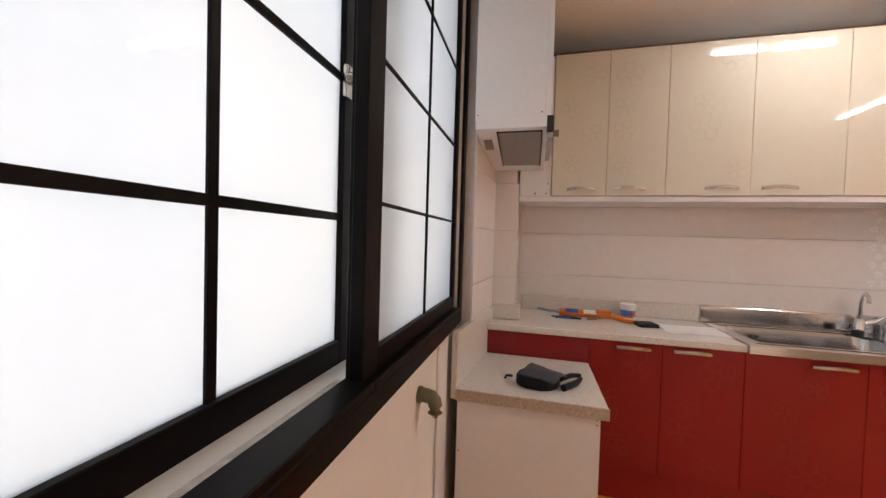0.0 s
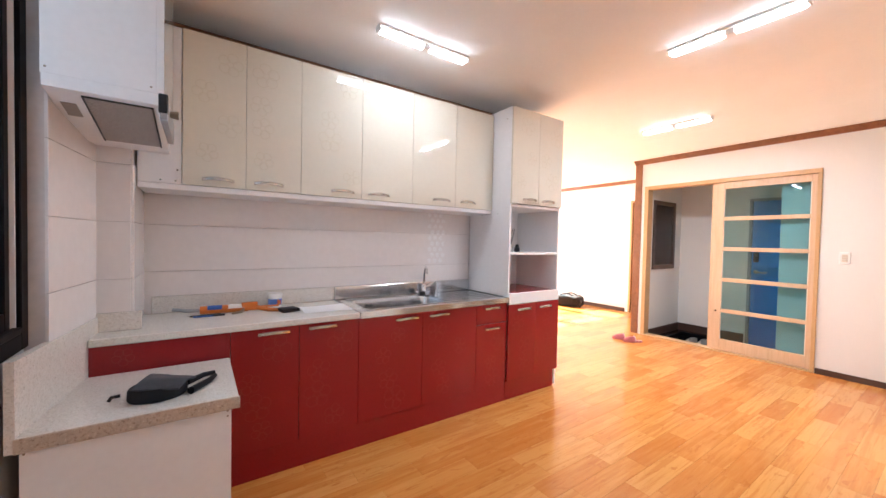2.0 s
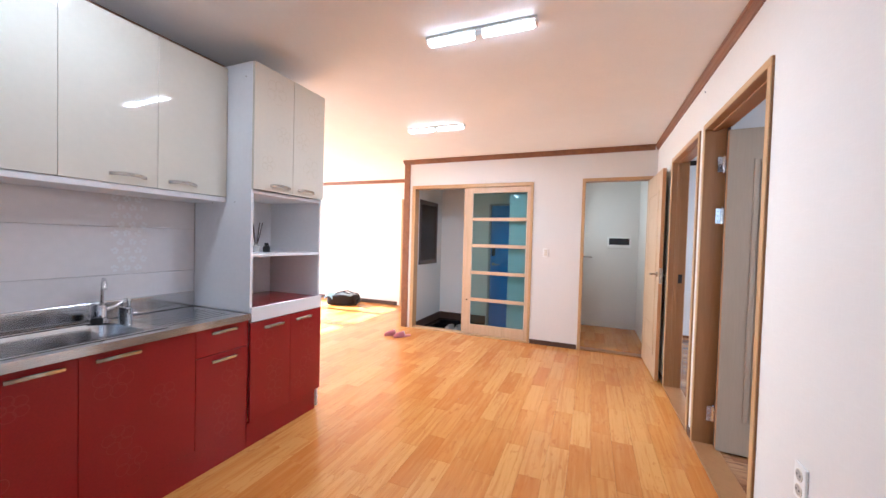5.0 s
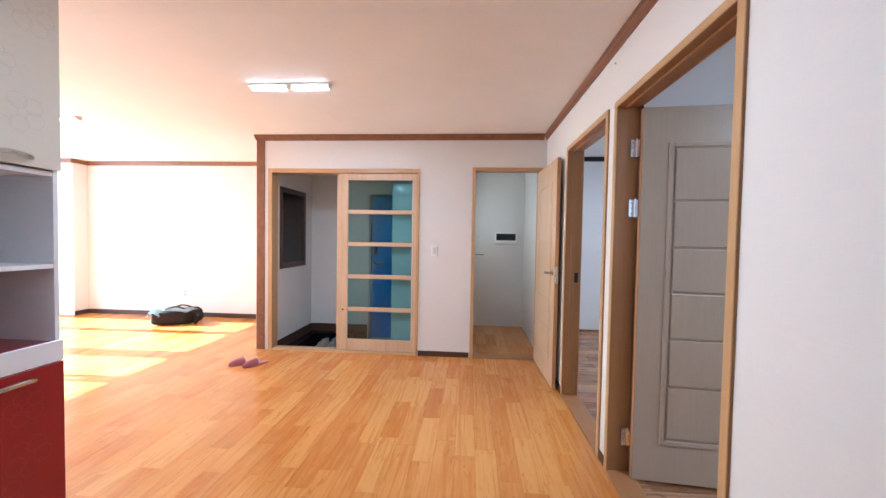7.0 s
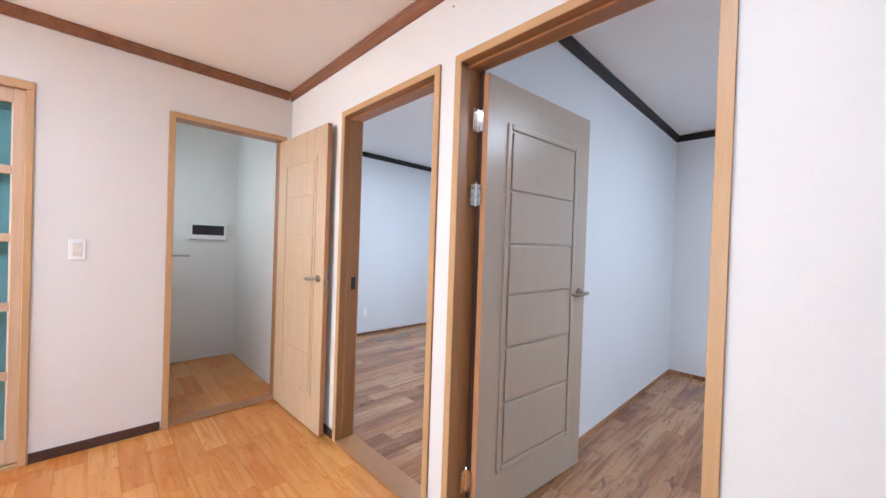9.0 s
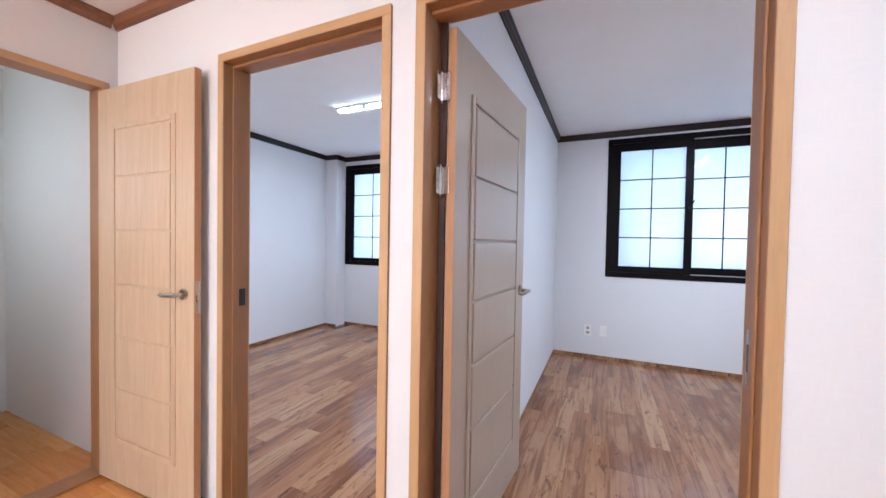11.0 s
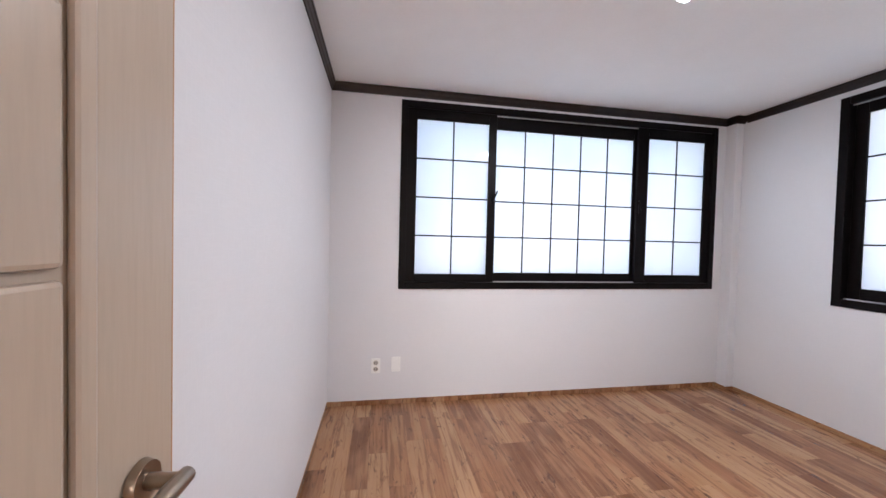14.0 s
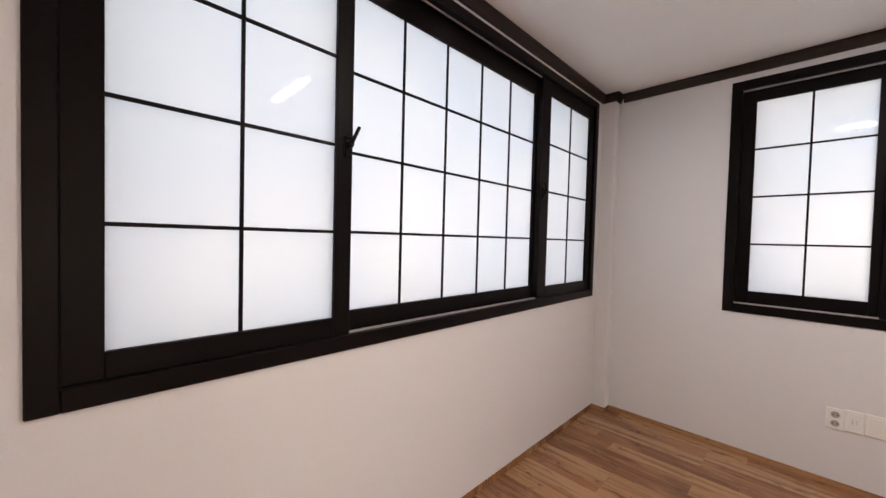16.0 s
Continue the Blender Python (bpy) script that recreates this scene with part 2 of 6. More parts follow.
def printed_planks(name, tones, streak, knot, rough, along, streaks=0.5, knots=0.4):
    """Printed vinyl planks: each piece takes one of several tones, with long streaks and short figured flecks."""
    m, t, p = nodes_of(name)
    scale = [1.0, 1.0, 1.0]
    scale[along] = 0.05
    short = [1.0, 1.0, 1.0]
    short[along] = 0.30
    info = t.nodes.new("ShaderNodeObjectInfo")
    geo = t.nodes.new("ShaderNodeNewGeometry")
    both = t.nodes.new("ShaderNodeMath")
    both.operation = "ADD"
    t.links.new(info.outputs["Random"], both.inputs[0])
    t.links.new(geo.outputs["Random Per Island"], both.inputs[1])
    rnd01 = t.nodes.new("ShaderNodeMath")
    rnd01.operation = "FRACT"
    t.links.new(both.outputs[0], rnd01.inputs[0])
    off = t.nodes.new("ShaderNodeVectorMath")
    off.operation = "SCALE"
    off.inputs[0].default_value = (37.0, 31.0, 43.0)
    t.links.new(rnd01.outputs[0], off.inputs["Scale"])

    def coords(k):
        sh = t.nodes.new("ShaderNodeVectorMath")
        t.links.new(stretched(t, k), sh.inputs[0])
        t.links.new(off.outputs[0], sh.inputs[1])
        return sh.outputs[0]
    long_v, short_v = coords(scale), coords(short)
    tone = ramp(t, rnd01.outputs[0], [((k + 0.5) / len(tones), c) for k, c in enumerate(tones)])
    grain = node(t, "ShaderNodeTexNoise", Scale=36.0, Detail=5.0, Roughness=0.58, Distortion=0.6)
    fleck = node(t, "ShaderNodeTexNoise", Scale=24.0, Detail=3.0, Roughness=0.6, Distortion=1.2)
    cloud = node(t, "ShaderNodeTexNoise", Scale=9.0, Detail=2.0)
    fine = node(t, "ShaderNodeTexNoise", Scale=170.0, Detail=2.0)
    for n, v in ((grain, long_v), (fleck, short_v), (cloud, short_v), (fine, long_v)):
        t.links.new(v, n.inputs["Vector"])

    def over(base, colour, source, lo, hi, most):
        f = node(t, "ShaderNodeMapRange")
        f.inputs["From Min"].default_value, f.inputs["From Max"].default_value, f.inputs["To Max"].default_value = lo, hi, most
        t.links.new(source, f.inputs["Value"])
        mix = t.nodes.new("ShaderNodeMixRGB")
        t.links.new(f.outputs[0], mix.inputs[0])
        t.links.new(base, mix.inputs[1])
        mix.inputs[2].default_value = (*colour, 1)
        return mix.outputs[0]
    c = over(tone, tones[-1], cloud.outputs["Fac"], 0.48, 0.66, 0.5)
    c = over(c, streak, grain.outputs["Fac"], 0.49, 0.62, streaks)
    c = over(c, tones[-1], grain.outputs["Fac"], 0.46, 0.34, 0.32)
    c = over(c, knot, fleck.outputs["Fac"], 0.58, 0.70, knots)
    c = over(c, streak, fine.outputs["Fac"], 0.5, 0.75, 0.14)
    t.links.new(c, p.inputs["Base Color"])
    rr = node(t, "ShaderNodeMapRange")
    rr.inputs["To Min"].default_value, rr.inputs["To Max"].default_value = rough * 0.8, rough * 1.25
    t.links.new(cloud.outputs["Fac"], rr.inputs["Value"])
    t.links.new(rr.outputs[0], p.inputs["Roughness"])
    bp = node(t, "ShaderNodeBump", Strength=0.10, Distance=0.001)
    t.links.new(fine.outputs["Fac"], bp.inputs["Height"])
    t.links.new(bp.outputs[0], p.inputs["Normal"])
    return m


def speckled(name, base, spots, size, rough):
    """Speckled stone or its laminate."""
    m, t, p = nodes_of(name)
    p.inputs["Roughness"].default_value = rough
    v = node(t, "ShaderNodeTexVoronoi", Scale=size)
    t.links.new(stretched(t, (1, 1, 1)), v.inputs["Vector"])
    n = node(t, "ShaderNodeTexNoise", Scale=size * 0.7, Detail=5.0, Roughness=0.75)
    t.links.new(stretched(t, (1, 1, 1)), n.inputs["Vector"])
    c = ramp(t, n.outputs["Fac"], [(0.36, spots[0]), (0.44, base), (0.58, base), (0.66, spots[1])])
    k = ramp(t, v.outputs["Color"], [(0.1, (0.86, 0.85, 0.84)), (0.6, (1, 1, 1))])
    mix = t.nodes.new("ShaderNodeMixRGB")
    mix.blend_type = "MULTIPLY"
    mix.inputs[0].default_value = 1
    t.links.new(c, mix.inputs[1])
    t.links.new(k, mix.inputs[2])
    t.links.new(mix.outputs[0], p.inputs["Base Color"])
    return m


def frosted(name):
    """Frosted glass: spreads the daylight behind it, with a smooth inner face."""
    m, t, p = nodes_of(name)
    tr = node(t, "ShaderNodeBsdfTranslucent", Color=(0.93, 0.95, 0.96, 1))
    gl = node(t, "ShaderNodeBsdfGlossy", Roughness=0.012)
    fr = node(t, "ShaderNodeFresnel", IOR=1.45)
    mx = t.nodes.new("ShaderNodeMixShader")
    n = node(t, "ShaderNodeTexNoise", Scale=1.4, Detail=2.0)
    t.links.new(stretched(t, (1, 1, 1)), n.inputs["Vector"])
    t.links.new(ramp(t, n.outputs["Fac"], [(0.3, (0.88, 0.91, 0.94)), (0.7, (0.96, 0.96, 0.95))]), tr.inputs["Color"])
    t.links.new(fr.outputs[0], mx.inputs[0])
    t.links.new(tr.outputs[0], mx.inputs[1])
    t.links.new(gl.outputs[0], mx.inputs[2])
    t.links.new(mx.outputs[0], t.nodes["Material Output"].inputs["Surface"])
    return m


def clear(name, colour, ior=1.5):
    """A thin clear pane: tinted see-through with a mirror-like gloss."""
    m, t, p = nodes_of(name)
    tr = node(t, "ShaderNodeBsdfTransparent", Color=(*colour, 1))
    gl = node(t, "ShaderNodeBsdfGlossy", Roughness=0.01)
    fr = node(t, "ShaderNodeFresnel", IOR=ior)
    mx = t.nodes.new("ShaderNodeMixShader")
    t.links.new(fr.outputs[0], mx.inputs[0])
    t.links.new(tr.outputs[0], mx.inputs[1])
    t.links.new(gl.outputs[0], mx.inputs[2])
    t.links.new(mx.outputs[0], t.nodes["Material Output"].inputs["Surface"])
    return m


def glowing(name, colour, strength):
    m, t, p = nodes_of(name)
    p.inputs["Base Color"].default_value = (0.9, 0.9, 0.9, 1)
    p.inputs["Emission Color"].default_value = (*colour, 1)
    p.inputs["Emission Strength"].default_value = strength
    return m


PAPER = paper("wallpaper_white", (0.80, 0.775, 0.735))
PAPER_BED = paper("wallpaper_bedroom", (0.77, 0.76, 0.765))
CEIL = paper("ceiling_paper", (0.92, 0.91, 0.89), size=60, bump=0.1)
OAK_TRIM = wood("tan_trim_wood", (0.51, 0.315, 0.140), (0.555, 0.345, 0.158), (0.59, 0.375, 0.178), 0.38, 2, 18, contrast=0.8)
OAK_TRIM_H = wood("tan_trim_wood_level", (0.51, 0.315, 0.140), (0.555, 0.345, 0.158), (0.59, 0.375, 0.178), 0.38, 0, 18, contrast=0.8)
# trim wood darkened: shade inside the doorways put into the colour
JAMB = wood("jamb_wood_shaded", (0.31, 0.150, 0.056), (0.345, 0.168, 0.064), (0.375, 0.188, 0.075), 0.36, 2, 18)
CROWN = wood("crown_brown", (0.17, 0.066, 0.028), (0.235, 0.098, 0.044), (0.29, 0.13, 0.06), 0.32, 0, 16)
CROWN_DARK = plain("crown_dark_brown", (0.022, 0.012, 0.009), 0.36, grain=0.2, spec=0.3)
BASE_DARK = plain("baseboard_dark_brown", (0.07, 0.035, 0.025), 0.4, grain=0.15)
LEAF_TAUPE = wood("door_taupe", (0.43, 0.345, 0.255), (0.46, 0.370, 0.277), (0.485, 0.393, 0.297), 0.30, 2, 22, contrast=0.55, pores=0.04)
LEAF_OAK = wood("door_light_oak", (0.53, 0.37, 0.22), (0.58, 0.42, 0.26), (0.63, 0.47, 0.30), 0.4, 2, 22)
LEAF_EDGE = wood("door_edge_orange", (0.40, 0.19, 0.075), (0.47, 0.24, 0.10), (0.53, 0.28, 0.13), 0.4, 2, 18)
SLIDE_OAK = wood("sliding_door_wood", (0.55, 0.37, 0.22), (0.61, 0.43, 0.27), (0.66, 0.48, 0.32), 0.4, 2, 20)
FLOOR_OAK = printed_planks("floor_orange_oak", [(0.54, 0.195, 0.037), (0.59, 0.24, 0.050), (0.61, 0.258, 0.057), (0.63, 0.278, 0.066), (0.67, 0.325, 0.088)], (0.50, 0.165, 0.028), (0.44, 0.125, 0.022), 0.20, 0, 0.5, 0.5)
FLOOR_BROWN = printed_planks("floor_brown_oak", [(0.20, 0.080, 0.034), (0.27, 0.120, 0.053), (0.32, 0.148, 0.067), (0.36, 0.178, 0.082), (0.44, 0.242, 0.120)], (0.14, 0.055, 0.024), (0.060, 0.024, 0.015), 0.17, 1, 0.6, 0.75)
FLOOR_GAP = plain("floor_underlay_brown", (0.22, 0.11, 0.045), 0.6)
WHITE = plain("white_laminate", (0.84, 0.82, 0.82), 0.32, grain=0.02, patch=0.03)
CREAM = plain("cream_gloss_laminate", (0.71, 0.655, 0.55), 0.03, grain=0.015, patch=0.03)
CREAM_PRINT = plain("cream_flower_print", (0.655, 0.59, 0.47), 0.2, grain=0.02)
RED = plain("red_laminate", (0.295, 0.014, 0.017), 0.22, grain=0.07, patch=0.08, spec=0.4, size=120, bump=0.08)
RED_PRINT = plain("red_flower_print", (0.318, 0.028, 0.028), 0.25, grain=0.06, size=200)
STONE = speckled("speckled_worktop", (0.76, 0.72, 0.67), [(0.58, 0.52, 0.46), (0.84, 0.82, 0.79)], 190.0, 0.25)
STONE_EDGE = speckled("speckled_edge", (0.52, 0.42, 0.33), [(0.28, 0.2, 0.15), (0.70, 0.62, 0.54)], 130.0, 0.3)
STEEL = plain("brushed_steel", (0.60, 0.60, 0.61), 0.14, 1.0, grain=0.08, size=60, scale=(0.1, 1, 1), bump=0.03)
CHROME = plain("chrome", (0.78, 0.78, 0.80), 0.07, 1.0, grain=0.02)
SATIN = plain("satin_nickel", (0.62, 0.58, 0.52), 0.24, 1.0, grain=0.03)
BRONZE = plain("antique_nickel", (0.34, 0.28, 0.22), 0.28, 1.0, grain=0.05)
TILE = plain("glazed_white_tile", (0.82, 0.77, 0.755), 0.14, grain=0.025, size=25, bump=0.05, patch=0.02)
GROUT = plain("tile_grout", (0.66, 0.60, 0.575), 0.8)
BLACK_PVC = plain("black_brown_frame", (0.006, 0.004, 0.004), 0.40, grain=0.25, size=80, spec=0.10)
TRACK = plain("aluminium_track", (0.62, 0.60, 0.58), 0.35, 0.6, grain=0.08)
FROST = frosted("frosted_glass")
GREEN_GLASS = clear("greenish_pane", (0.62, 0.80, 0.80))
DARK_GLASS = clear("cabinet_pane", (0.90, 0.94, 0.92))
PLASTIC = plain("white_plastic", (0.88, 0.87, 0.84), 0.35, grain=0.01, patch=0.01)
IVORY = plain("ivory_plastic", (0.74, 0.68, 0.58), 0.35, grain=0.01, patch=0.01)
DARK = plain("black_plastic", (0.012, 0.012, 0.014), 0.4, grain=0.2)
BLACK_TILE = plain("black_granite_tile", (0.012, 0.010, 0.011), 0.12, grain=0.4, size=120)
BLUE = plain("blue_door_paint", (0.055, 0.25, 0.68), 0.35, grain=0.04)
GREY = plain("grey_paint", (0.33, 0.34, 0.36), 0.5)
LED = glowing("lamp_diffuser", (0.97, 0.98, 1.0), 1.7)

# ---- large structure ----
H, HB = 2.46, 2.52
YS, XF = 0.60, 6.95     # hall faces of the bedroom wall and of the entrance wall
YB, XT = 3.68, 4.39     # kitchen back wall, end of the kitchen run

wall("wall_kitchen_window", "y", 0.48, 4.0, 1.04, 1.28, H, [(0.90, 2.80, 0.96, 2.37)], PAPER, "white papered wall round the black kitchen window")
wall("wall_kitchen_back", "x", 1.28, 4.41, YB, YB + 0.12, H, [], GROUT, "kitchen wall behind the worktop and tiles")
wall("wall_living_west", "y", YB + 0.12, 8.42, 4.29, 4.41, H, [], PAPER, "white papered wall of the living area")
wall("wall_hall_south", "x", 1.28, 8.58, YS - 0.12, YS, HB + 0.05, [(4.15, 5.09, 0, 2.085), (5.215, 6.085, 0, 2.085)], PAPER, "white papered wall with two bedroom doorways")
wall("wall_entrance", "y", YS, 3.84, XF, XF + 0.10, H, [(0.66, 1.375, 0, 2.085), (1.99, 3.70, 0, 2.065)], PAPER, "white papered wall with the entrance sliding door and a doorway")
wall("wall_entrance_north", "x", XF + 0.10, 8.4, 3.70, 3.84, H, [(7.17, 7.83, 0.92, 1.91)], PAPER, "white papered side wall of the entrance", bottom=-0.16)
wall("wall_entrance_east", "y", 1.62, 3.70, 8.05, 8.15, H, [(2.0, 2.85, -0.15, 1.93)], PAPER, "papered end wall of the entrance round the blue door", bottom=-0.16)
wall("wall_entrance_south", "x", XF + 0.10, 8.05, 2.16, 2.30, H, [], PAPER, "white papered side wall of the entrance", bottom=-0.16)
wall("wall_entrance_return", "y", 1.62, 2.16, XF + 0.10, XF + 0.14, H, [], PAPER, "white papered wall end behind the sliding door")
wall("wall_closet_north", "x", XF + 0.10, 8.46, 1.52, 1.62, H, [], PAPER, "white papered wall of the small room")
wall("wall_closet_east", "y", YS - 0.05, 1.62, 8.46, 8.56, H, [], PAPER, "white papered end wall of the small room")
wall("wall_living_east", "y", 3.84, 8.42, 8.40, 8.52, H, [(3.90, 4.66, 0, 2.06)], PAPER, "sunlit white papered wall of the living area")
wall("wall_living_north", "x", 4.29, 8.52, 8.42, 8.62, H, [(4.85, 8.10, 0.05, 2.28)], PAPER, "papered wall round the wide balcony window")
wall("wall_bedroom_east", "y", -2.82, YS - 0.12, 5.03, 5.14, HB + 0.05, [], PAPER_BED, "white papered wall between the bedrooms")
wall("wall_bedroom_south", "x", 1.20, 8.55, -2.90, -2.70, HB + 0.05, [(1.60, 4.45, 0.97, 2.39), (5.75, 8.05, 0.97, 2.39)], PAPER_BED, "white papered wall with the wide bedroom windows")
wall("wall_bedroom_west", "y", -2.70, YS - 0.12, 1.16, 1.38, HB + 0.05, [(-1.85, -0.20, 0.97, 2.37)], PAPER_BED, "white papered wall with the second bedroom window")
wall("wall_second_bedroom_east", "y", -2.70, YS - 0.12, 8.30, 8.42, HB + 0.05, [], PAPER_BED, "white papered end wall of the second bedroom")
setting("pillar_1", box(1.38, -2.70, 0, 1.462, -2.60, HB, 0.004), PAPER_BED, "papered pillar in the bedroom corner", "pillar")
setting("pillar_2", box(8.10, -2.70, 0, 8.30, -2.50, HB, 0.004), PAPER_BED, "papered pillar in the second bedroom corner", "pillar")
setting("pillar_3", box(8.18, 7.60, 0, 8.40, 8.42, H, 0.004), PAPER, "papered pillar beside the balcony window", "pillar")

setting("ceiling", box(1.04, YS - 0.12, H, 8.6, 8.62, H + 0.12), CEIL, "white papered ceiling of hall, kitchen and living area", "ceiling")
setting("ceiling_bedroom", box(1.16, -2.90, HB, 5.08, YS - 0.12, HB + 0.12), CEIL, "white papered bedroom ceiling", "ceiling")
setting("ceiling_second_bedroom", box(5.08, -2.90, HB, 8.56, YS - 0.12, HB + 0.12), CEIL, "white papered ceiling of the second bedroom", "ceiling")

floor_hall = setting("floor", merge(box(1.04, YS, -0.2, XF + 0.02, 8.62, -0.004), box(XF + 0.02, 3.80, -0.2, 8.6, 8.62, -0.004)), FLOOR_GAP, "orange oak plank floor of hall and living area", "floor")
floor_bed = setting("floor_bedroom", box(1.16, -2.90, -0.2, 5.08, YS, -0.004), FLOOR_GAP, "brown oak plank floor of the bedroom", "floor")
floor_bed2 = setting("floor_second_bedroom", box(5.08, -2.90, -0.2, 8.56, YS, -0.004), FLOOR_GAP, "brown oak plank floor of the second bedroom", "floor")
floor_closet = setting("floor_closet", box(XF + 0.02, YS - 0.12, -0.2, 8.56, 1.60, -0.004), FLOOR_GAP, "orange oak plank floor of the small room", "floor")
floor_entry = setting("floor_entrance", box(XF + 0.02, 2.16, -0.3, 8.2, 3.80, -0.16), BLACK_TILE, "sunken black tiled entrance floor", "floor")
setting("ground", box(-60, -60, -3.4, 70, 70, -3.2), GREY, "plain ground outside far below", "ground")


def crown(name, run, a, c, face, sign, top, material, h=0.062, d=0.032):
    """A stepped moulding under the ceiling; sign: the way from the wall into the room."""
    s = [(0, 0), (0, -h), (0.010, -h), (0.014, -h * 0.78), (0.020, -h * 0.62), (d * 0.8, -h * 0.3), (d, -h * 0.2), (d, 0)]
    pts = [(face + sign * u, top - 0.002 + v) for u, v in s]
    return setting(name, prism(pts, "y" if run == "y" else "x", a, c), material, "stepped brown wooden crown moulding", "moulding")


crown("trim_crown_south", "x", 1.28, XF, YS, 1, H, CROWN)
crown("trim_crown_entrance", "y", YS + 0.032, 3.84, XF, -1, H, CROWN)
crown("trim_crown_entrance_north", "x", XF - 0.032, 8.40, 3.84, 1, H, CROWN)
crown("trim_crown_living", "y", 3.872, 7.60, 8.40, -1, H, CROWN)
crown("trim_crown_living_side", "y", 7.568, 8.42, 8.18, -1, H, CROWN)
crown("trim_crown_living_pillar", "x", 8.148, 8.40, 7.60, -1, H, CROWN)
# added moulding: its brown deepens the shadow gap above the wall cabinets
crown("trim_crown_kitchen", "x", 1.40, XT, YB, -1, H, CROWN)
for nm, run, a, c, f, s in (("a", "x", 1.462, 5.03, -2.70, 1), ("b", "y", -2.668, YS - 0.12, 5.03, -1), ("c", "y", -2.568, YS - 0.12, 1.38, 1),
                            ("d", "x", 1.38, 1.494, -2.60, 1), ("f", "x", 1.412, 4.988, YS - 0.12, -1),
                            ("g", "x", 5.14, 8.10, -2.70, 1), ("h", "y", -2.50, YS - 0.12, 8.30, -1), ("i", "x", 8.068, 8.30, -2.50, 1), ("j", "y", -2.668, YS - 0.12, 5.14, 1)):
    crown("trim_crown_bedroom_" + nm, run, a, c, f, s, HB, CROWN_DARK)
crown("trim_crown_bedroom_k", "y", -2.70, -2.60, 1.462, 1, HB, CROWN_DARK)
crown("trim_crown_bedroom_l", "y", -2.70, -2.50, 8.10, -1, HB, CROWN_DARK)
# corner strip where the entrance wall ends
setting("trim_corner", merge(box(XF - 0.012, 3.757, 0, XF, 3.852, H - 0.064, 0.003), box(XF, 3.84, 0, XF + 0.12, 3.852, H - 0.064, 0.003)), CROWN, "brown wooden corner strip at the wall end", "trim")


def base(name, run, a, c, face, sign, h, material, label, t=0.010):
    lo, hi = sorted((face, face + sign * t))
    return setting(name, box(a, lo, 0, c, hi, h, 0.002) if run == "x" else box(lo, a, 0, hi, c, h, 0.002), material, label, "baseboard")


DK = "dark brown baseboard along the wall"
base("baseboard_entrance", "y", 1.40, 1.97, XF, -1, 0.058, BASE_DARK, DK)
base("baseboard_hall_a", "x", 1.29, 4.13, YS, 1, 0.058, BASE_DARK, DK)
base("baseboard_hall_b", "x", 5.115, 5.19, YS, 1, 0.058, BASE_DARK, DK)
base("baseboard_hall_c", "x", 6.115, XF - 0.011, YS, 1, 0.058, BASE_DARK, DK)
base("baseboard_living_east", "y", 4.75, 7.60, 8.40, -1, 0.07, BASE_DARK, DK)
base("baseboard_living_pillar", "x", 8.18, 8.39, 7.60, -1, 0.07, BASE_DARK, DK)
LB = "turned-up brown oak floor edge along the wall"
edge_bed = base("baseboard_bedroom_south", "x", 1.462, 5.03, -2.70, 1, 0.040, FLOOR_GAP, LB, 0.003)
base("baseboard_bedroom_east", "y", -2.695, 0.48, 5.03, -1, 0.035, FLOOR_BROWN, LB, 0.005)
base("baseboard_bedroom_west", "y", -2.60, 0.48, 1.38, 1, 0.035, FLOOR_BROWN, LB, 0.005)
base("baseboard_bedroom_pillar", "x", 1.386, 1.467, -2.60, 1, 0.035, FLOOR_BROWN, LB, 0.005)
base("baseboard_bedroom_pillar_side", "y", -2.70, -2.60, 1.462, 1, 0.035, FLOOR_BROWN, LB, 0.005)
base("baseboard_second_east", "y", -2.50, 0.48, 8.30, -1, 0.035, FLOOR_BROWN, LB, 0.005)
edge_second = base("baseboard_second_south", "x", 5.14, 8.10, -2.70, 1, 0.040, FLOOR_GAP, LB, 0.003)
base("baseboard_second_pillar", "x", 8.095, 8.295, -2.50, 1, 0.035, FLOOR_BROWN, LB, 0.005)


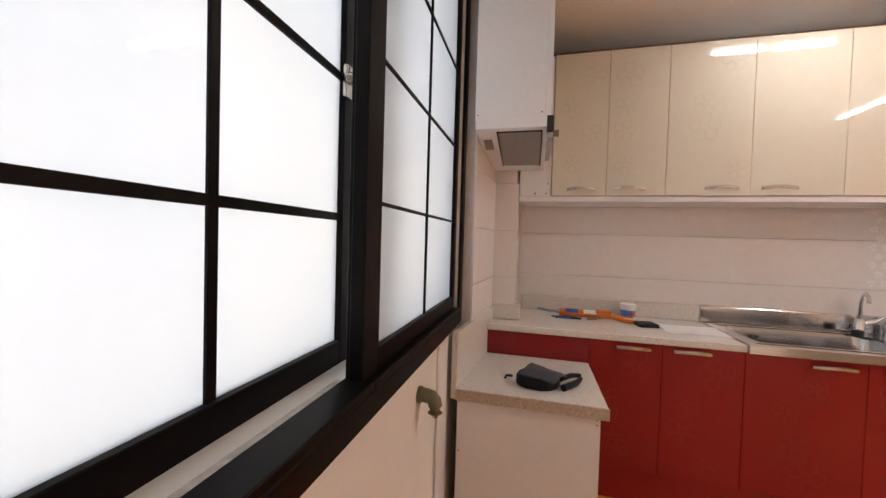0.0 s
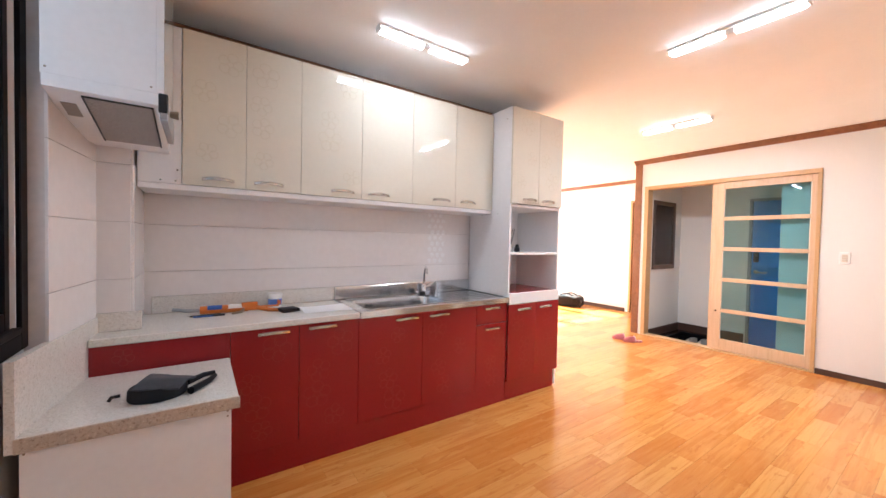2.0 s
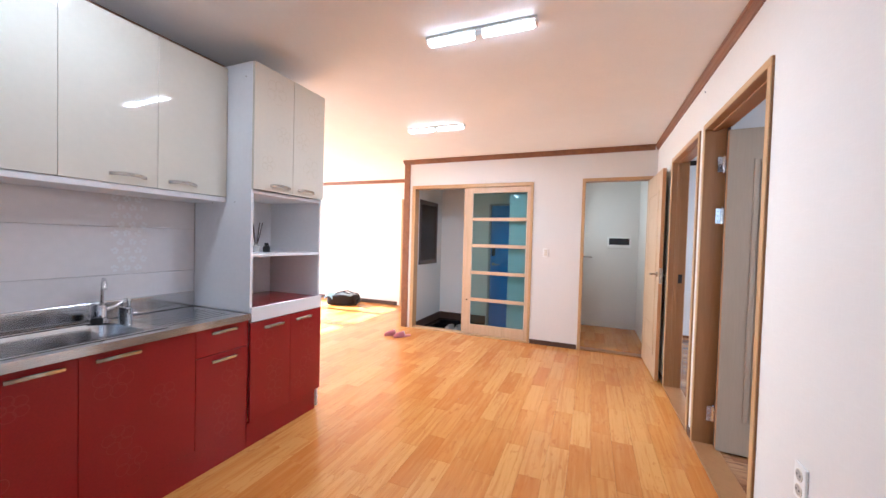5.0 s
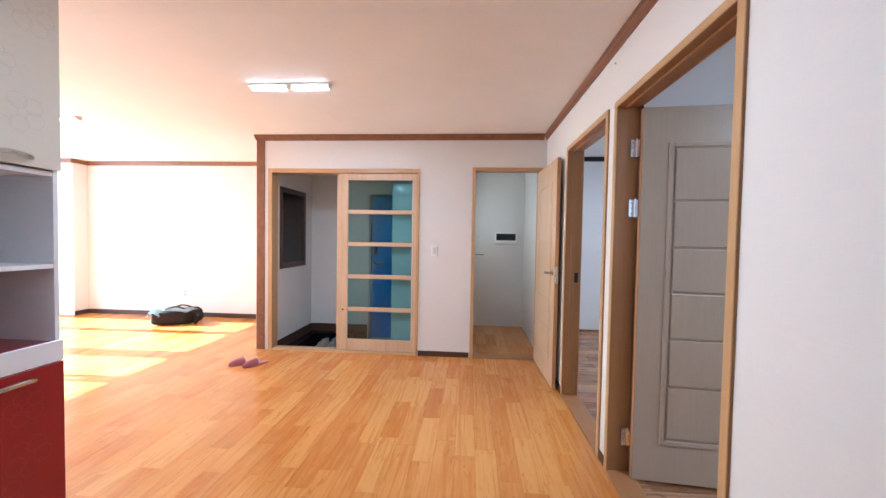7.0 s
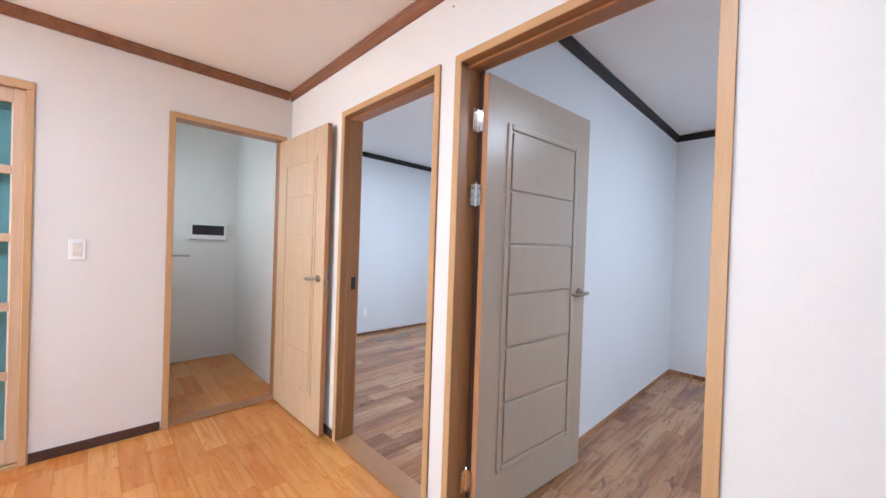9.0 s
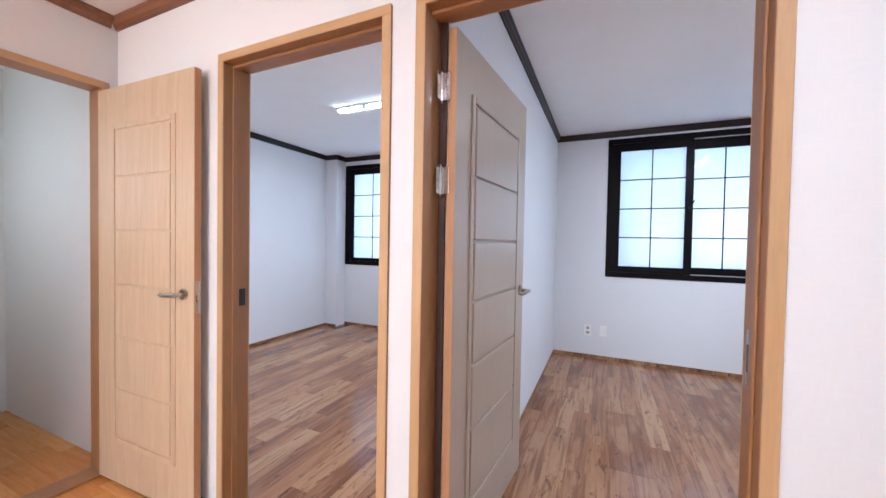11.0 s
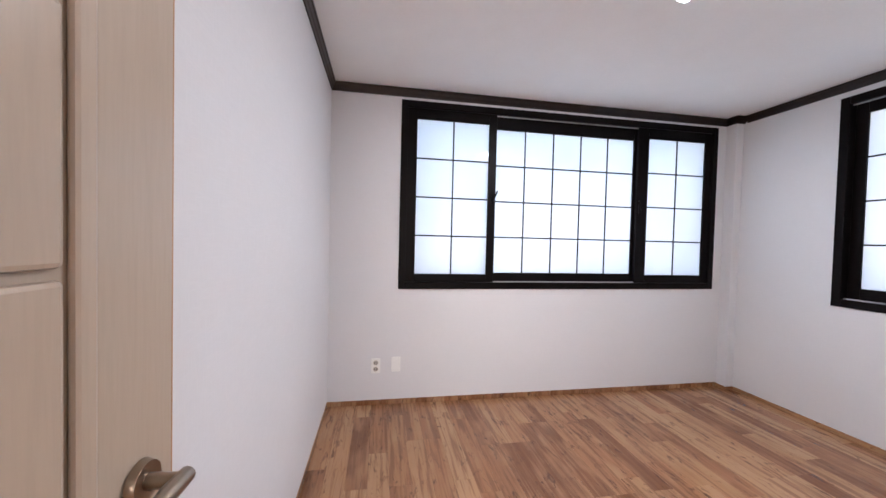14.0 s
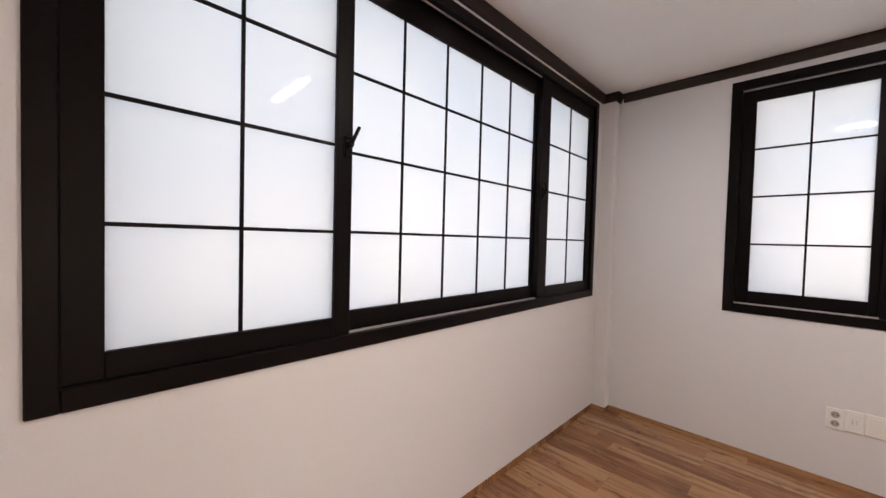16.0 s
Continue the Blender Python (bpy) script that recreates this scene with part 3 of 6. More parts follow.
# ---- door frames and doors ----
def door_frame(name, run, a, c, lo, hi, head, label, w=0.036, threshold=True, hinge_stop=True):
    """Jambs, head and sill of a doorway from a to c; lo, hi: its two faces, standing a little proud of the wall."""
    th = thing(name, ((a + c) / 2, (lo + hi) / 2, 0) if run == "x" else ((lo + hi) / 2, (a + c) / 2, 0), label, "door frame")
    th["kind"] = "structure"

    def bar(nm, u0, u1, z0, z1, m, e=0.0):
        b = box(u0, lo - e, z0, u1, hi + e, z1, 0.003) if run == "x" else box(lo - e, u0, z0, hi + e, u1, z1, 0.003)
        part(nm, b, m, th)
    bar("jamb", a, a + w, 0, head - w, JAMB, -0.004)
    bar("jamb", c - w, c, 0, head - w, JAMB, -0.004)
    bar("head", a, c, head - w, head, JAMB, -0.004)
    for f0, f1 in ((lo, lo + 0.004), (hi - 0.004, hi)):
        for u0, u1, z0, z1, m in ((a, a + w, 0, head - w, OAK_TRIM), (c - w, c, 0, head - w, OAK_TRIM), (a, c, head - w, head, OAK_TRIM_H)):
            part("casing", box(u0, f0, z0, u1, f1, z1, 0.0015) if run == "x" else box(f0, u0, z0, f1, u1, z1, 0.0015), m, th, "tan wooden casing face")
    # stop strip that the door closes against
    if run == "x":
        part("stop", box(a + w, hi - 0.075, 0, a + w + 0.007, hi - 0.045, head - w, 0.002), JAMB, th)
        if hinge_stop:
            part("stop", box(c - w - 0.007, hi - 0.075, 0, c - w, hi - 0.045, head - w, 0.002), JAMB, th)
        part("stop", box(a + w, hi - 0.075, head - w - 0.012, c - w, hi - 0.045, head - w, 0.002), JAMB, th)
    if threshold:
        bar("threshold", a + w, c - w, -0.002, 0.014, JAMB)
    return th


f3 = door_frame("door_frame_bedroom", "x", 4.13, 5.10, YS - 0.125, YS + 0.012, 2.105, "tan wooden door frame with a flat sill", hinge_stop=False)
# dark strip drawn for the shadow in the gap between jamb and leaf
part("gap_shade", box(5.036, 0.4805, 0.0, 5.062, 0.4925, 2.069, 0.002), BASE_DARK, f3, "dark strip standing in for the shadow gap at the hinges")
f2 = door_frame("door_frame_second", "x", 5.197, 6.103, YS - 0.125, YS + 0.012, 2.105, "tan wooden door frame with a flat sill")
f1 = door_frame("door_frame_closet", "y", 0.64, 1.392, XF - 0.012, XF + 0.112, 2.10, "tan wooden door frame with a flat sill")
part("strike_plate", box(6.063, 0.50, 0.97, 6.067, 0.53, 1.05, 0.001), DARK, f2, "dark metal strike plate")
st = part("strike_plate", box(4.166, 0.508, 0.93, 4.1695, 0.542, 1.08, 0.001), SATIN, f3, "steel strike plate")
part("strike_hole", box(4.1695, 0.516, 0.97, 4.1705, 0.534, 1.04), DARK, st)
for z in (0.945, 1.065):
    part("screw", rod((4.1695, 0.525, z), (4.171, 0.525, z), 0.005, seg=10), CHROME, st)


def lever(parent, at, out, along, material, rose=0.026):
    """A lever handle: round rose, neck and curved grip. out: the way off the door; along: the way of the grip."""
    at, out, along = Vector(at), Vector(out), Vector(along)
    h = part("door_handle", rod(at, at + out * 0.010, rose, rose * 0.9, 24), material, parent, "satin metal lever handle", True)
    part("neck", rod(at + out * 0.008, at + out * 0.048, 0.010, 0.009, 14), material, h, smooth=True)
    p = at + out * 0.048
    down = Vector((0, 0, -1))
    pts = [p - along * 0.012, p + along * 0.02, p + along * 0.05 + down * 0.004, p + along * 0.085 + down * 0.008 - out * 0.004, p + along * 0.115 + down * 0.004 - out * 0.010, p + along * 0.125 - out * 0.016]
    part("grip", tube(pts, [0.010, 0.0115, 0.010, 0.009, 0.008, 0.005], 12), material, h, smooth=True)
    return h


def panel_leaf(name, w, h, t, material, label, grooves, lever_mat, lift=0.0095):
    """A door leaf in its own space: hinge side at x = 0, x to the lock side, y across, z up. Two-line frame and cross grooves on both faces."""
    th = thing(name, (0, 0, 0), label, "door")
    part("leaf", box(0.002, 0.002, 0, w - 0.002, t - 0.002, h, 0.002), material, th)
    part("edge", box(0, 0.003, 0.002, 0.002, t - 0.003, h - 0.002), LEAF_EDGE, th, "orange wooden door edge")
    part("edge", box(w - 0.002, 0.003, 0.002, w, t - 0.003, h - 0.002), LEAF_EDGE, th, "orange wooden door edge")
    x0, x1, z0, z1 = 0.125, w - 0.125, 0.205, h - 0.185
    for face, s in ((0.002, -1), (t - 0.002, 1)):
        b = bmesh.new()

        def ridge(u0, u1, v0, v1, lift):
            lo, hi = sorted((face - s * 0.001, face + s * lift))
            box(u0, lo, v0, u1, hi, v1, lift * 0.62, 2, b)
        m, wd = 0.004, 0.028
        ridge(x0 + m, x0 + m + wd, z0 + m, z1 - m, lift)
        ridge(x1 - m - wd, x1 - m, z0 + m, z1 - m, lift)
        ridge(x0 + m + wd, x1 - m - wd, z0 + m, z0 + m + wd, lift)
        ridge(x0 + m + wd, x1 - m - wd, z1 - m - wd, z1 - m, lift)
        part("panel_moulding", b, material, th)
        cuts = [z0 + 0.038] + sorted(grooves) + [z1 - 0.038]
        for v0, v1 in zip(cuts, cuts[1:]):
            b = bmesh.new()
            ridge(x0 + 0.041, x1 - 0.041, v0 + 0.005, v1 - 0.005, lift)
            part("panel", b, material, th)
    lever(th, (w - 0.065, t, 1.018), (0, 1, 0), (-1, 0, 0), lever_mat)
    lever(th, (w - 0.065, 0, 1.018), (0, -1, 0), (-1, 0, 0), lever_mat)
    part("latch_plate", box(w, t / 2 - 0.012, 0.93, w + 0.0015, t / 2 + 0.012, 1.08, 0.0005), SATIN, th, "steel latch plate")
    part("latch_bolt", box(w + 0.0015, t / 2 - 0.006, 0.985, w + 0.011, t / 2 + 0.006, 1.015, 0.003), SATIN, th)
    return th


def hinge(parent, at, axis):
    """A butt hinge: knuckle, two leaves with screws, in world space; axis: the way in which each leaf spreads."""
    x, y, z = at
    k = part("hinge", rod((x, y, z - 0.05), (x, y, z + 0.05), 0.007, seg=14), CHROME, parent, "steel butt hinge", True)
    part("finial", rod((x, y, z + 0.05), (x, y, z + 0.058), 0.006, 0.003, 12), CHROME, k)
    part("finial", rod((x, y, z - 0.058), (x, y, z - 0.05), 0.003, 0.006, 12), CHROME, k)
    for a in axis:
        p, q = Vector(at), Vector(at) + Vector(a) * 0.034
        n = Vector((abs(a[1]), abs(a[0]), 0)) * 0.0012
        lo = [min(p[i], q[i]) - n[i] for i in range(3)]
        hi = [max(p[i], q[i]) + n[i] for i in range(3)]
        part("hinge_leaf", box(lo[0], lo[1], z - 0.048, hi[0], hi[1], z + 0.048), CHROME, k)
        for dz in (-0.03, 0.0, 0.03):
            c = Vector(at) + Vector(a).normalized() * 0.022
            part("screw", rod((c.x - n.x * 1.8, c.y - n.y * 1.8, z + dz), (c.x + n.x * 1.8, c.y + n.y * 1.8, z + dz), 0.0035, seg=8), BRONZE, k)


G3 = (1.53, 1.28, 1.04, 0.79, 0.53)
leaf3 = panel_leaf("bedroom_door", 0.862, 2.03, 0.036, LEAF_TAUPE, "open taupe wood-grain bedroom door with grooved panels", G3, BRONZE)
leaf3.matrix_basis = pose(4.994, 0.500, 0.012, 0, 0, -94.8)
leaf1 = panel_leaf("closet_door", 0.772, 2.03, 0.036, LEAF_OAK, "open light oak door folded back against the wall", (1.575, 1.305, 1.03, 0.767, 0.498), SATIN, 0.0045)
leaf1.matrix_basis = pose(6.945, 0.690, 0.012, 0, 0, 181.5) @ Matrix.Translation((0, 0, 0))
for z in (0.22, 1.507, 1.837):
    hinge(f3, (5.050, 0.5035, z), ((0, 1, 0), (-1.0, 0, 0)))
for z in (0.22, 1.507, 1.837):
    hinge(f1, (6.942, 0.664, z), ((0, -0.5, 0), (-1, 0, 0)))

# ---- windows ----
def to_wall(m, b):
    bmesh.ops.transform(b, matrix=m, verts=b.verts[:])
    if m.determinant() < 0:
        bmesh.ops.reverse_faces(b, faces=b.faces[:])
    return b


def sash(parent, m, u0, u1, z0, z1, d, g0, g1, k0, k1, cols, rows, bar):
    """One sash at depth d (its inner face): frame from u0 to u1, glass from g0 to g1 and k0 to k1, with a grid of glazing bars."""
    s = part("sash", to_wall(m, box(u0, d - 0.032, z0, g0, d, z1, 0.002)), BLACK_PVC, parent)
    part("stile", to_wall(m, box(g1, d - 0.032, z0, u1, d, z1, 0.002)), BLACK_PVC, s)
    part("rail", to_wall(m, box(g0, d - 0.032, z0, g1, d, k0, 0.002)), BLACK_PVC, s)
    part("rail", to_wall(m, box(g0, d - 0.032, k1, g1, d, z1, 0.002)), BLACK_PVC, s)
    pane = part("pane", to_wall(m, box(g0 - 0.005, d - 0.020, k0 - 0.005, g1 + 0.005, d - 0.015, k1 + 0.005)), FROST, s, "frosted glass pane")
    pane.visible_shadow = False
    for i in range(1, cols):
        u = g0 + (g1 - g0) * i / cols
        part("glazing_bar", to_wall(m, box(u - bar / 2, d - 0.0145, k0, u + bar / 2, d - 0.007, k1, 0.001)), BLACK_PVC, s)
    for z in rows if isinstance(rows, tuple) else [k0 + (k1 - k0) * i / rows for i in range(1, rows)]:
        part("glazing_bar", to_wall(m, box(g0, d - 0.0150, z - bar / 2, g1, d - 0.0075, z + bar / 2, 0.001)), BLACK_PVC, s)
    return s


def window_frame(name, m, u0, u1, z0, z1, deep, label, w=0.055, proud=0.012):
    """The outer frame: a flat surround a little proud of the wall, with a lining through it and two tracks."""
    th = new(name)
    tagged(th, label, "window", kind="structure")
    for a, b, c, e in ((u0, u0 + w, z0, z1), (u1 - w, u1, z0, z1), (u0 + w, u1 - w, z0, z0 + w), (u0 + w, u1 - w, z1 - w, z1)):
        part("window_frame", to_wall(m, box(a, -0.06, c, b, proud, e, 0.003)), BLACK_PVC, th)
    for a, b, c, e in ((u0 + w - 0.012, u0 + w, z0 + w, z1 - w), (u1 - w, u1 - w + 0.012, z0 + w, z1 - w), (u0 + w, u1 - w, z0 + w - 0.012, z0 + w), (u0 + w, u1 - w, z1 - w, z1 - w + 0.012)):
        part("lining", to_wall(m, box(a, -deep, c, b, -0.06, e)), BLACK_PVC, th)
    for d in (-0.020, -0.052):
        part("track", to_wall(m, box(u0 + w, d - 0.003, z0 + w, u1 - w, d + 0.003, z0 + w + 0.008)), TRACK, th, "pale aluminium track")
        part("track", to_wall(m, box(u0 + w, d - 0.003, z1 - w - 0.008, u1 - w, d + 0.003, z1 - w)), TRACK, th, "pale aluminium track")
    return th


def crescent(parent, m, u, z, d, s, metal=None):
    """A crescent lock on a stile: body, round boss and upturned lever."""
    k = part("crescent_lock", to_wall(m, box(u - 0.014, d, z - 0.045, u + 0.014, d + 0.012, z + 0.030, 0.004, 2)), metal or SATIN, parent, "metal crescent window lock")
    part("boss", to_wall(m, rod((u, d + 0.010, z), (u, d + 0.028, z), 0.016, 0.012, 18)), metal or SATIN, k, smooth=True)
    part("lock_lever", to_wall(m, tube([(u, d + 0.024, z), (u + s * 0.012, d + 0.028, z + 0.025), (u + s * 0.030, d + 0.030, z + 0.065)], [0.008, 0.007, 0.006], 10)), metal or SATIN, k, smooth=True)


def frame_of(origin, across, inward):
    """Wall space to the world: u along the wall, d inward, z up."""
    return Matrix(((across[0], inward[0], 0, origin[0]), (across[1], inward[1], 0, origin[1]), (0, 0, 1, 0), (0, 0, 0, 1)))


# kitchen window: u = y
MK = frame_of((1.28, 0, 0), (0, 1), (1, 0))
wk = window_frame("window_1", MK, 0.84, 2.86, 0.893, 2.43, 0.24, "black framed sliding kitchen window with frosted panes")
sk = sash(wk, MK, 0.90, 2.13, 0.935, 2.38, -0.125, 0.975, 2.024, 1.016, 2.306, 3, (1.314, 1.645, 1.975), 0.018)
part("sill_bed", to_wall(MK, box(0.90, -0.124, 0.945, 2.80, -0.0785, 0.958, 0.003)), BLACK_PVC, wk)
part("sill_track", to_wall(MK, box(0.90, -0.078, 0.945, 1.93, -0.058, 0.964, 0.003)), plain("dirty_track", (0.50, 0.47, 0.43), 0.5, grain=0.3), wk, "pale worn aluminium sill track")
part("sill_cover", to_wall(MK, box(0.896, -0.0575, 0.9485, 1.93, 0.0135, 0.969, 0.003)), BLACK_PVC, wk)
part("sill_cover", to_wall(MK, box(1.93, -0.0115, 0.9485, 2.804, 0.0135, 0.969, 0.003)), BLACK_PVC, wk)
sash(wk, MK, 1.92, 2.80, 0.952, 2.38, -0.012, 2.00, 2.765, 1.02, 2.32, 2, 4, 0.009)
part("interlock", to_wall(MK, box(1.925, -0.054, 0.955, 1.945, -0.0445, 2.378, 0.002)), BLACK_PVC, wk, "dark interlocking strip between the sashes")
crescent(sk, MK, 2.026, 1.64, -0.125, 1)
# bedroom, wide window: u = x
MA = frame_of((0, -2.70, 0), (1, 0), (0, 1))
wa = window_frame("window_2", MA, 1.556, 4.494, 0.93, 2.434, 0.20, "wide black framed bedroom window with frosted grid panes")
sl = sash(wa, MA, 3.700, 4.440, 0.985, 2.385, -0.006, 3.765, 4.365, 1.052, 2.297, 2, 4, 0.011)
sash(wa, MA, 2.30, 3.75, 0.985, 2.380, -0.048, 2.385, 3.688, 1.062, 2.275, 5, 4, 0.011)
sr = sash(wa, MA, 1.610, 2.370, 0.985, 2.385, -0.006, 1.675, 2.265, 1.056, 2.290, 2, 4, 0.011)
crescent(sr, MA, 2.342, 1.66, -0.006, 1, BLACK_PVC)
crescent(sl, MA, 3.722, 1.68, -0.006, -1, BLACK_PVC)
# bedroom, side window: u = y
MC = frame_of((1.38, 0, 0), (0, 1), (1, 0))
wc = window_frame("window_3", MC, -1.895, -0.14, 0.922, 2.415, 0.22, "black framed bedroom side window with frosted grid panes")
sash(wc, MC, -1.840, -1.17, 0.977, 2.360, -0.048, -1.772, -1.262, 1.060, 2.285, 2, 4, 0.011)
sc = sash(wc, MC, -1.225, -0.195, 0.977, 2.360, -0.006, -1.15, -0.27, 1.060, 2.285, 3, 4, 0.011)
crescent(sc, MC, -1.19, 1.66, -0.006, 1)
# second bedroom
wb = window_frame("window_4", MA, 5.70, 8.095, 0.915, 2.395, 0.20, "wide black framed window with frosted panes")
sash(wb, MA, 7.20, 8.04, 0.965, 2.345, -0.006, 7.28, 7.952, 1.022, 2.257, 2, 4, 0.011)
sash(wb, MA, 5.755, 7.26, 0.965, 2.345, -0.048, 5.85, 7.18, 1.022, 2.257, 4, 4, 0.011)
# balcony window of the living area: two tall clear leaves
ML = frame_of((0, 8.42, 0), (1, 0), (0, -1))
wl = window_frame("window_5", ML, 4.80, 8.15, 0.0, 2.33, 0.20, "black framed tall balcony window in full sun")
for g0, g1, d in ((5.10, 5.80, -0.015), (5.96, 6.44, -0.052), (6.68, 7.38, -0.015), (7.52, 8.02, -0.052)):
    s = part("sash", to_wall(ML, box(g0 - 0.075, d - 0.032, 0.055, g0, d, 2.275, 0.002)), BLACK_PVC, wl)
    part("stile", to_wall(ML, box(g1, d - 0.032, 0.055, g1 + 0.075, d, 2.275, 0.002)), BLACK_PVC, s)
    part("rail", to_wall(ML, box(g0, d - 0.032, 0.055, g1, d, 0.13, 0.002)), BLACK_PVC, s)
    part("rail", to_wall(ML, box(g0, d - 0.032, 2.21, g1, d, 2.275, 0.002)), BLACK_PVC, s)
for g0, g1 in ((4.855, 5.02), (6.515, 6.60)):
    part("infill", to_wall(ML, box(g0, -0.09, 0.055, g1, -0.086, 2.275)), BLACK_PVC, wl)

# ---- ceiling lamps ----
def ceiling_lamp(at, along, label, power, colour=(0.95, 0.97, 1.0)):
    """A slim twin lamp: a white tray, a hub in the middle and two rounded diffusers, 0.62 m long. along: turn about the upright."""
    th = thing("ceiling_lamp", at, label, "ceiling light", "twin ceiling lamps")
    x, y, z = at
    part("base_strip", box(x - 0.312, y - 0.033, z - 0.016, x + 0.312, y + 0.033, z, 0.006, 2), PLASTIC, th)
    part("hub", box(x - 0.022, y - 0.027, z - 0.044, x + 0.022, y + 0.027, z - 0.016, 0.006, 2), PLASTIC, th)
    for s in (-1, 1):
        d = part("diffuser", box(x + s * 0.163 - 0.134, y - 0.024, z - 0.040, x + s * 0.163 + 0.134, y + 0.024, z - 0.0165, 0.010, 3), LED, th, "glowing white lamp diffuser", True)
        part("end_cap", box(x + s * 0.304 - 0.007, y - 0.030, z - 0.036, x + s * 0.304 + 0.007, y + 0.030, z - 0.0165, 0.006, 2), PLASTIC, d)
    turned = Matrix.Translation(at) @ Matrix.Rotation(radians(along), 4, "Z")
    th.matrix_basis = turned
    for s in (-1, 1):
        area("lamp_light", turned @ Matrix.Translation((s * 0.163, 0, -0.042)), 0.26, 0.046, power / 2, colour)
    return th


LW = "lit twin white ceiling lamp on the papered ceiling"
BED_COLOUR = (1.0, 0.95, 0.90)
ceiling_lamp((2.885, 3.00, H), 0, LW, 0.5)
ceiling_lamp((4.14, 1.88, H), 90, LW, 1.7)
ceiling_lamp((5.63, 2.785, H), 90, LW, 3.0)
ceiling_lamp((6.30, 5.60, H), 90, LW, 3.6)
ceiling_lamp((3.26, -1.025, HB), 90, LW, 4.5, BED_COLOUR)
ceiling_lamp((6.52, -1.035, HB), 0, LW, 4.5, BED_COLOUR)

# ---- kitchen ----
def flower(bm, cx, cz, r, put, n=5, turn=0.0, w=0.0030):
    """The outline of a five-petalled flower as thin raised ribbons; put(u, v, lift) gives the place."""
    for k in range(n):
        a0 = turn + 2 * math.pi * k / n
        pts = []
        for i in range(13):
            t = math.pi * i / 12
            rad = r * math.sin(t) ** 0.8 * 0.42
            d = r * (0.18 + 0.82 * (1 - math.cos(t)) / 2)
            pts.append((d, rad))
        loop = pts + [(d, -q) for d, q in pts[-2:0:-1]]
        ring = []
        for d, q in loop:
            u, v = cx + d * math.cos(a0) - q * math.sin(a0), cz + d * math.sin(a0) + q * math.cos(a0)
            mx, mv = cx + 0.55 * r * math.cos(a0), cz + 0.55 * r * math.sin(a0)
            l = math.hypot(u - mx, v - mv) or 1
            ring.append((bm.verts.new(put(u, v)), bm.verts.new(put(u - (u - mx) / l * w, v - (v - mv) / l * w))))
        for (a, b), (c, d2) in zip(ring, ring[1:] + ring[:1]):
            bm.faces.new((a, c, d2, b))


def bow_handle(parent, x0, x1, y, z):
    """A flat bowed metal handle on two feet."""
    n = 9
    b = bmesh.new()
    prev = None
    for i in range(n):
        s = i / (n - 1)
        x = x0 + (x1 - x0) * s
        out = 0.008 + 0.020 * math.sin(math.pi * s) ** 0.6
        dz = 0.006 * math.sin(math.pi * s)
        ring = [b.verts.new((x, y - out - oy, z + dz + oz)) for oy, oz in ((0, -0.009), (0.006, -0.006), (0.006, 0.006), (0, 0.009))]
        if prev:
            for k in range(4):
                b.faces.new((prev[k], prev[(k + 1) % 4], ring[(k + 1) % 4], ring[k]))
        else:
            b.faces.new(ring[::-1])
        prev = ring
    b.faces.new(prev)
    bmesh.ops.recalc_face_normals(b, faces=b.faces[:])
    h = part("handle", b, SATIN, parent, "bowed satin metal handle", True)
    for x in (x0 + 0.008, x1 - 0.008):
        part("handle_foot", box(x - 0.006, y - 0.012, z - 0.007, x + 0.006, y, z + 0.007, 0.002), SATIN, h)


def front(parent, name, x0, x1, z0, z1, y, material, print_mat, handle=None, blooms=(), t=0.018):
    """A cabinet front facing the room, with an optional handle (from, to, height) and faint flower outlines."""
    d = part(name, box(x0 + 0.001, y, z0 + 0.001, x1 - 0.001, y + t, z1 - 0.001, 0.001), material, parent)
    if handle:
        bow_handle(d, handle[0], handle[1], y, handle[2])
    if blooms:
        for cx, cz, r, turn in blooms:
            b = bmesh.new()
            flower(b, cx, cz, r, lambda u, v: (u, y - 0.0006, v), turn=turn)
            part("flower_print", b, print_mat, d, "faint flower outline")
    return d


FY, CT = 3.165, 0.83   # plane of the lower fronts, top of the worktop
rnd = random.Random(4)


def blooms(x0, x1, z0, z1, n):
    spots = []
    for k in range(n):
        r = min(rnd.uniform(0.05, 0.08), (z1 - z0) / 2)
        spots.append((rnd.uniform(x0 + r + 0.008, x1 - r - 0.008), z0 + (z1 - z0) * (k + rnd.uniform(0.35, 0.65)) / n, r, rnd.uniform(0, 6)))
    return spots


def carcass(name, x0, x1, y0, y1, z0, z1, label, kick=True, group="red lower cabinets"):
    th = thing(name, ((x0 + x1) / 2, (y0 + y1) / 2, 0 if kick else z0), label, "cabinet", group)
    part("body", box(x0 + 0.001, y0 + 0.019, z0, x1 - 0.001, y1, z1, 0.001), WHITE, th)
    return th


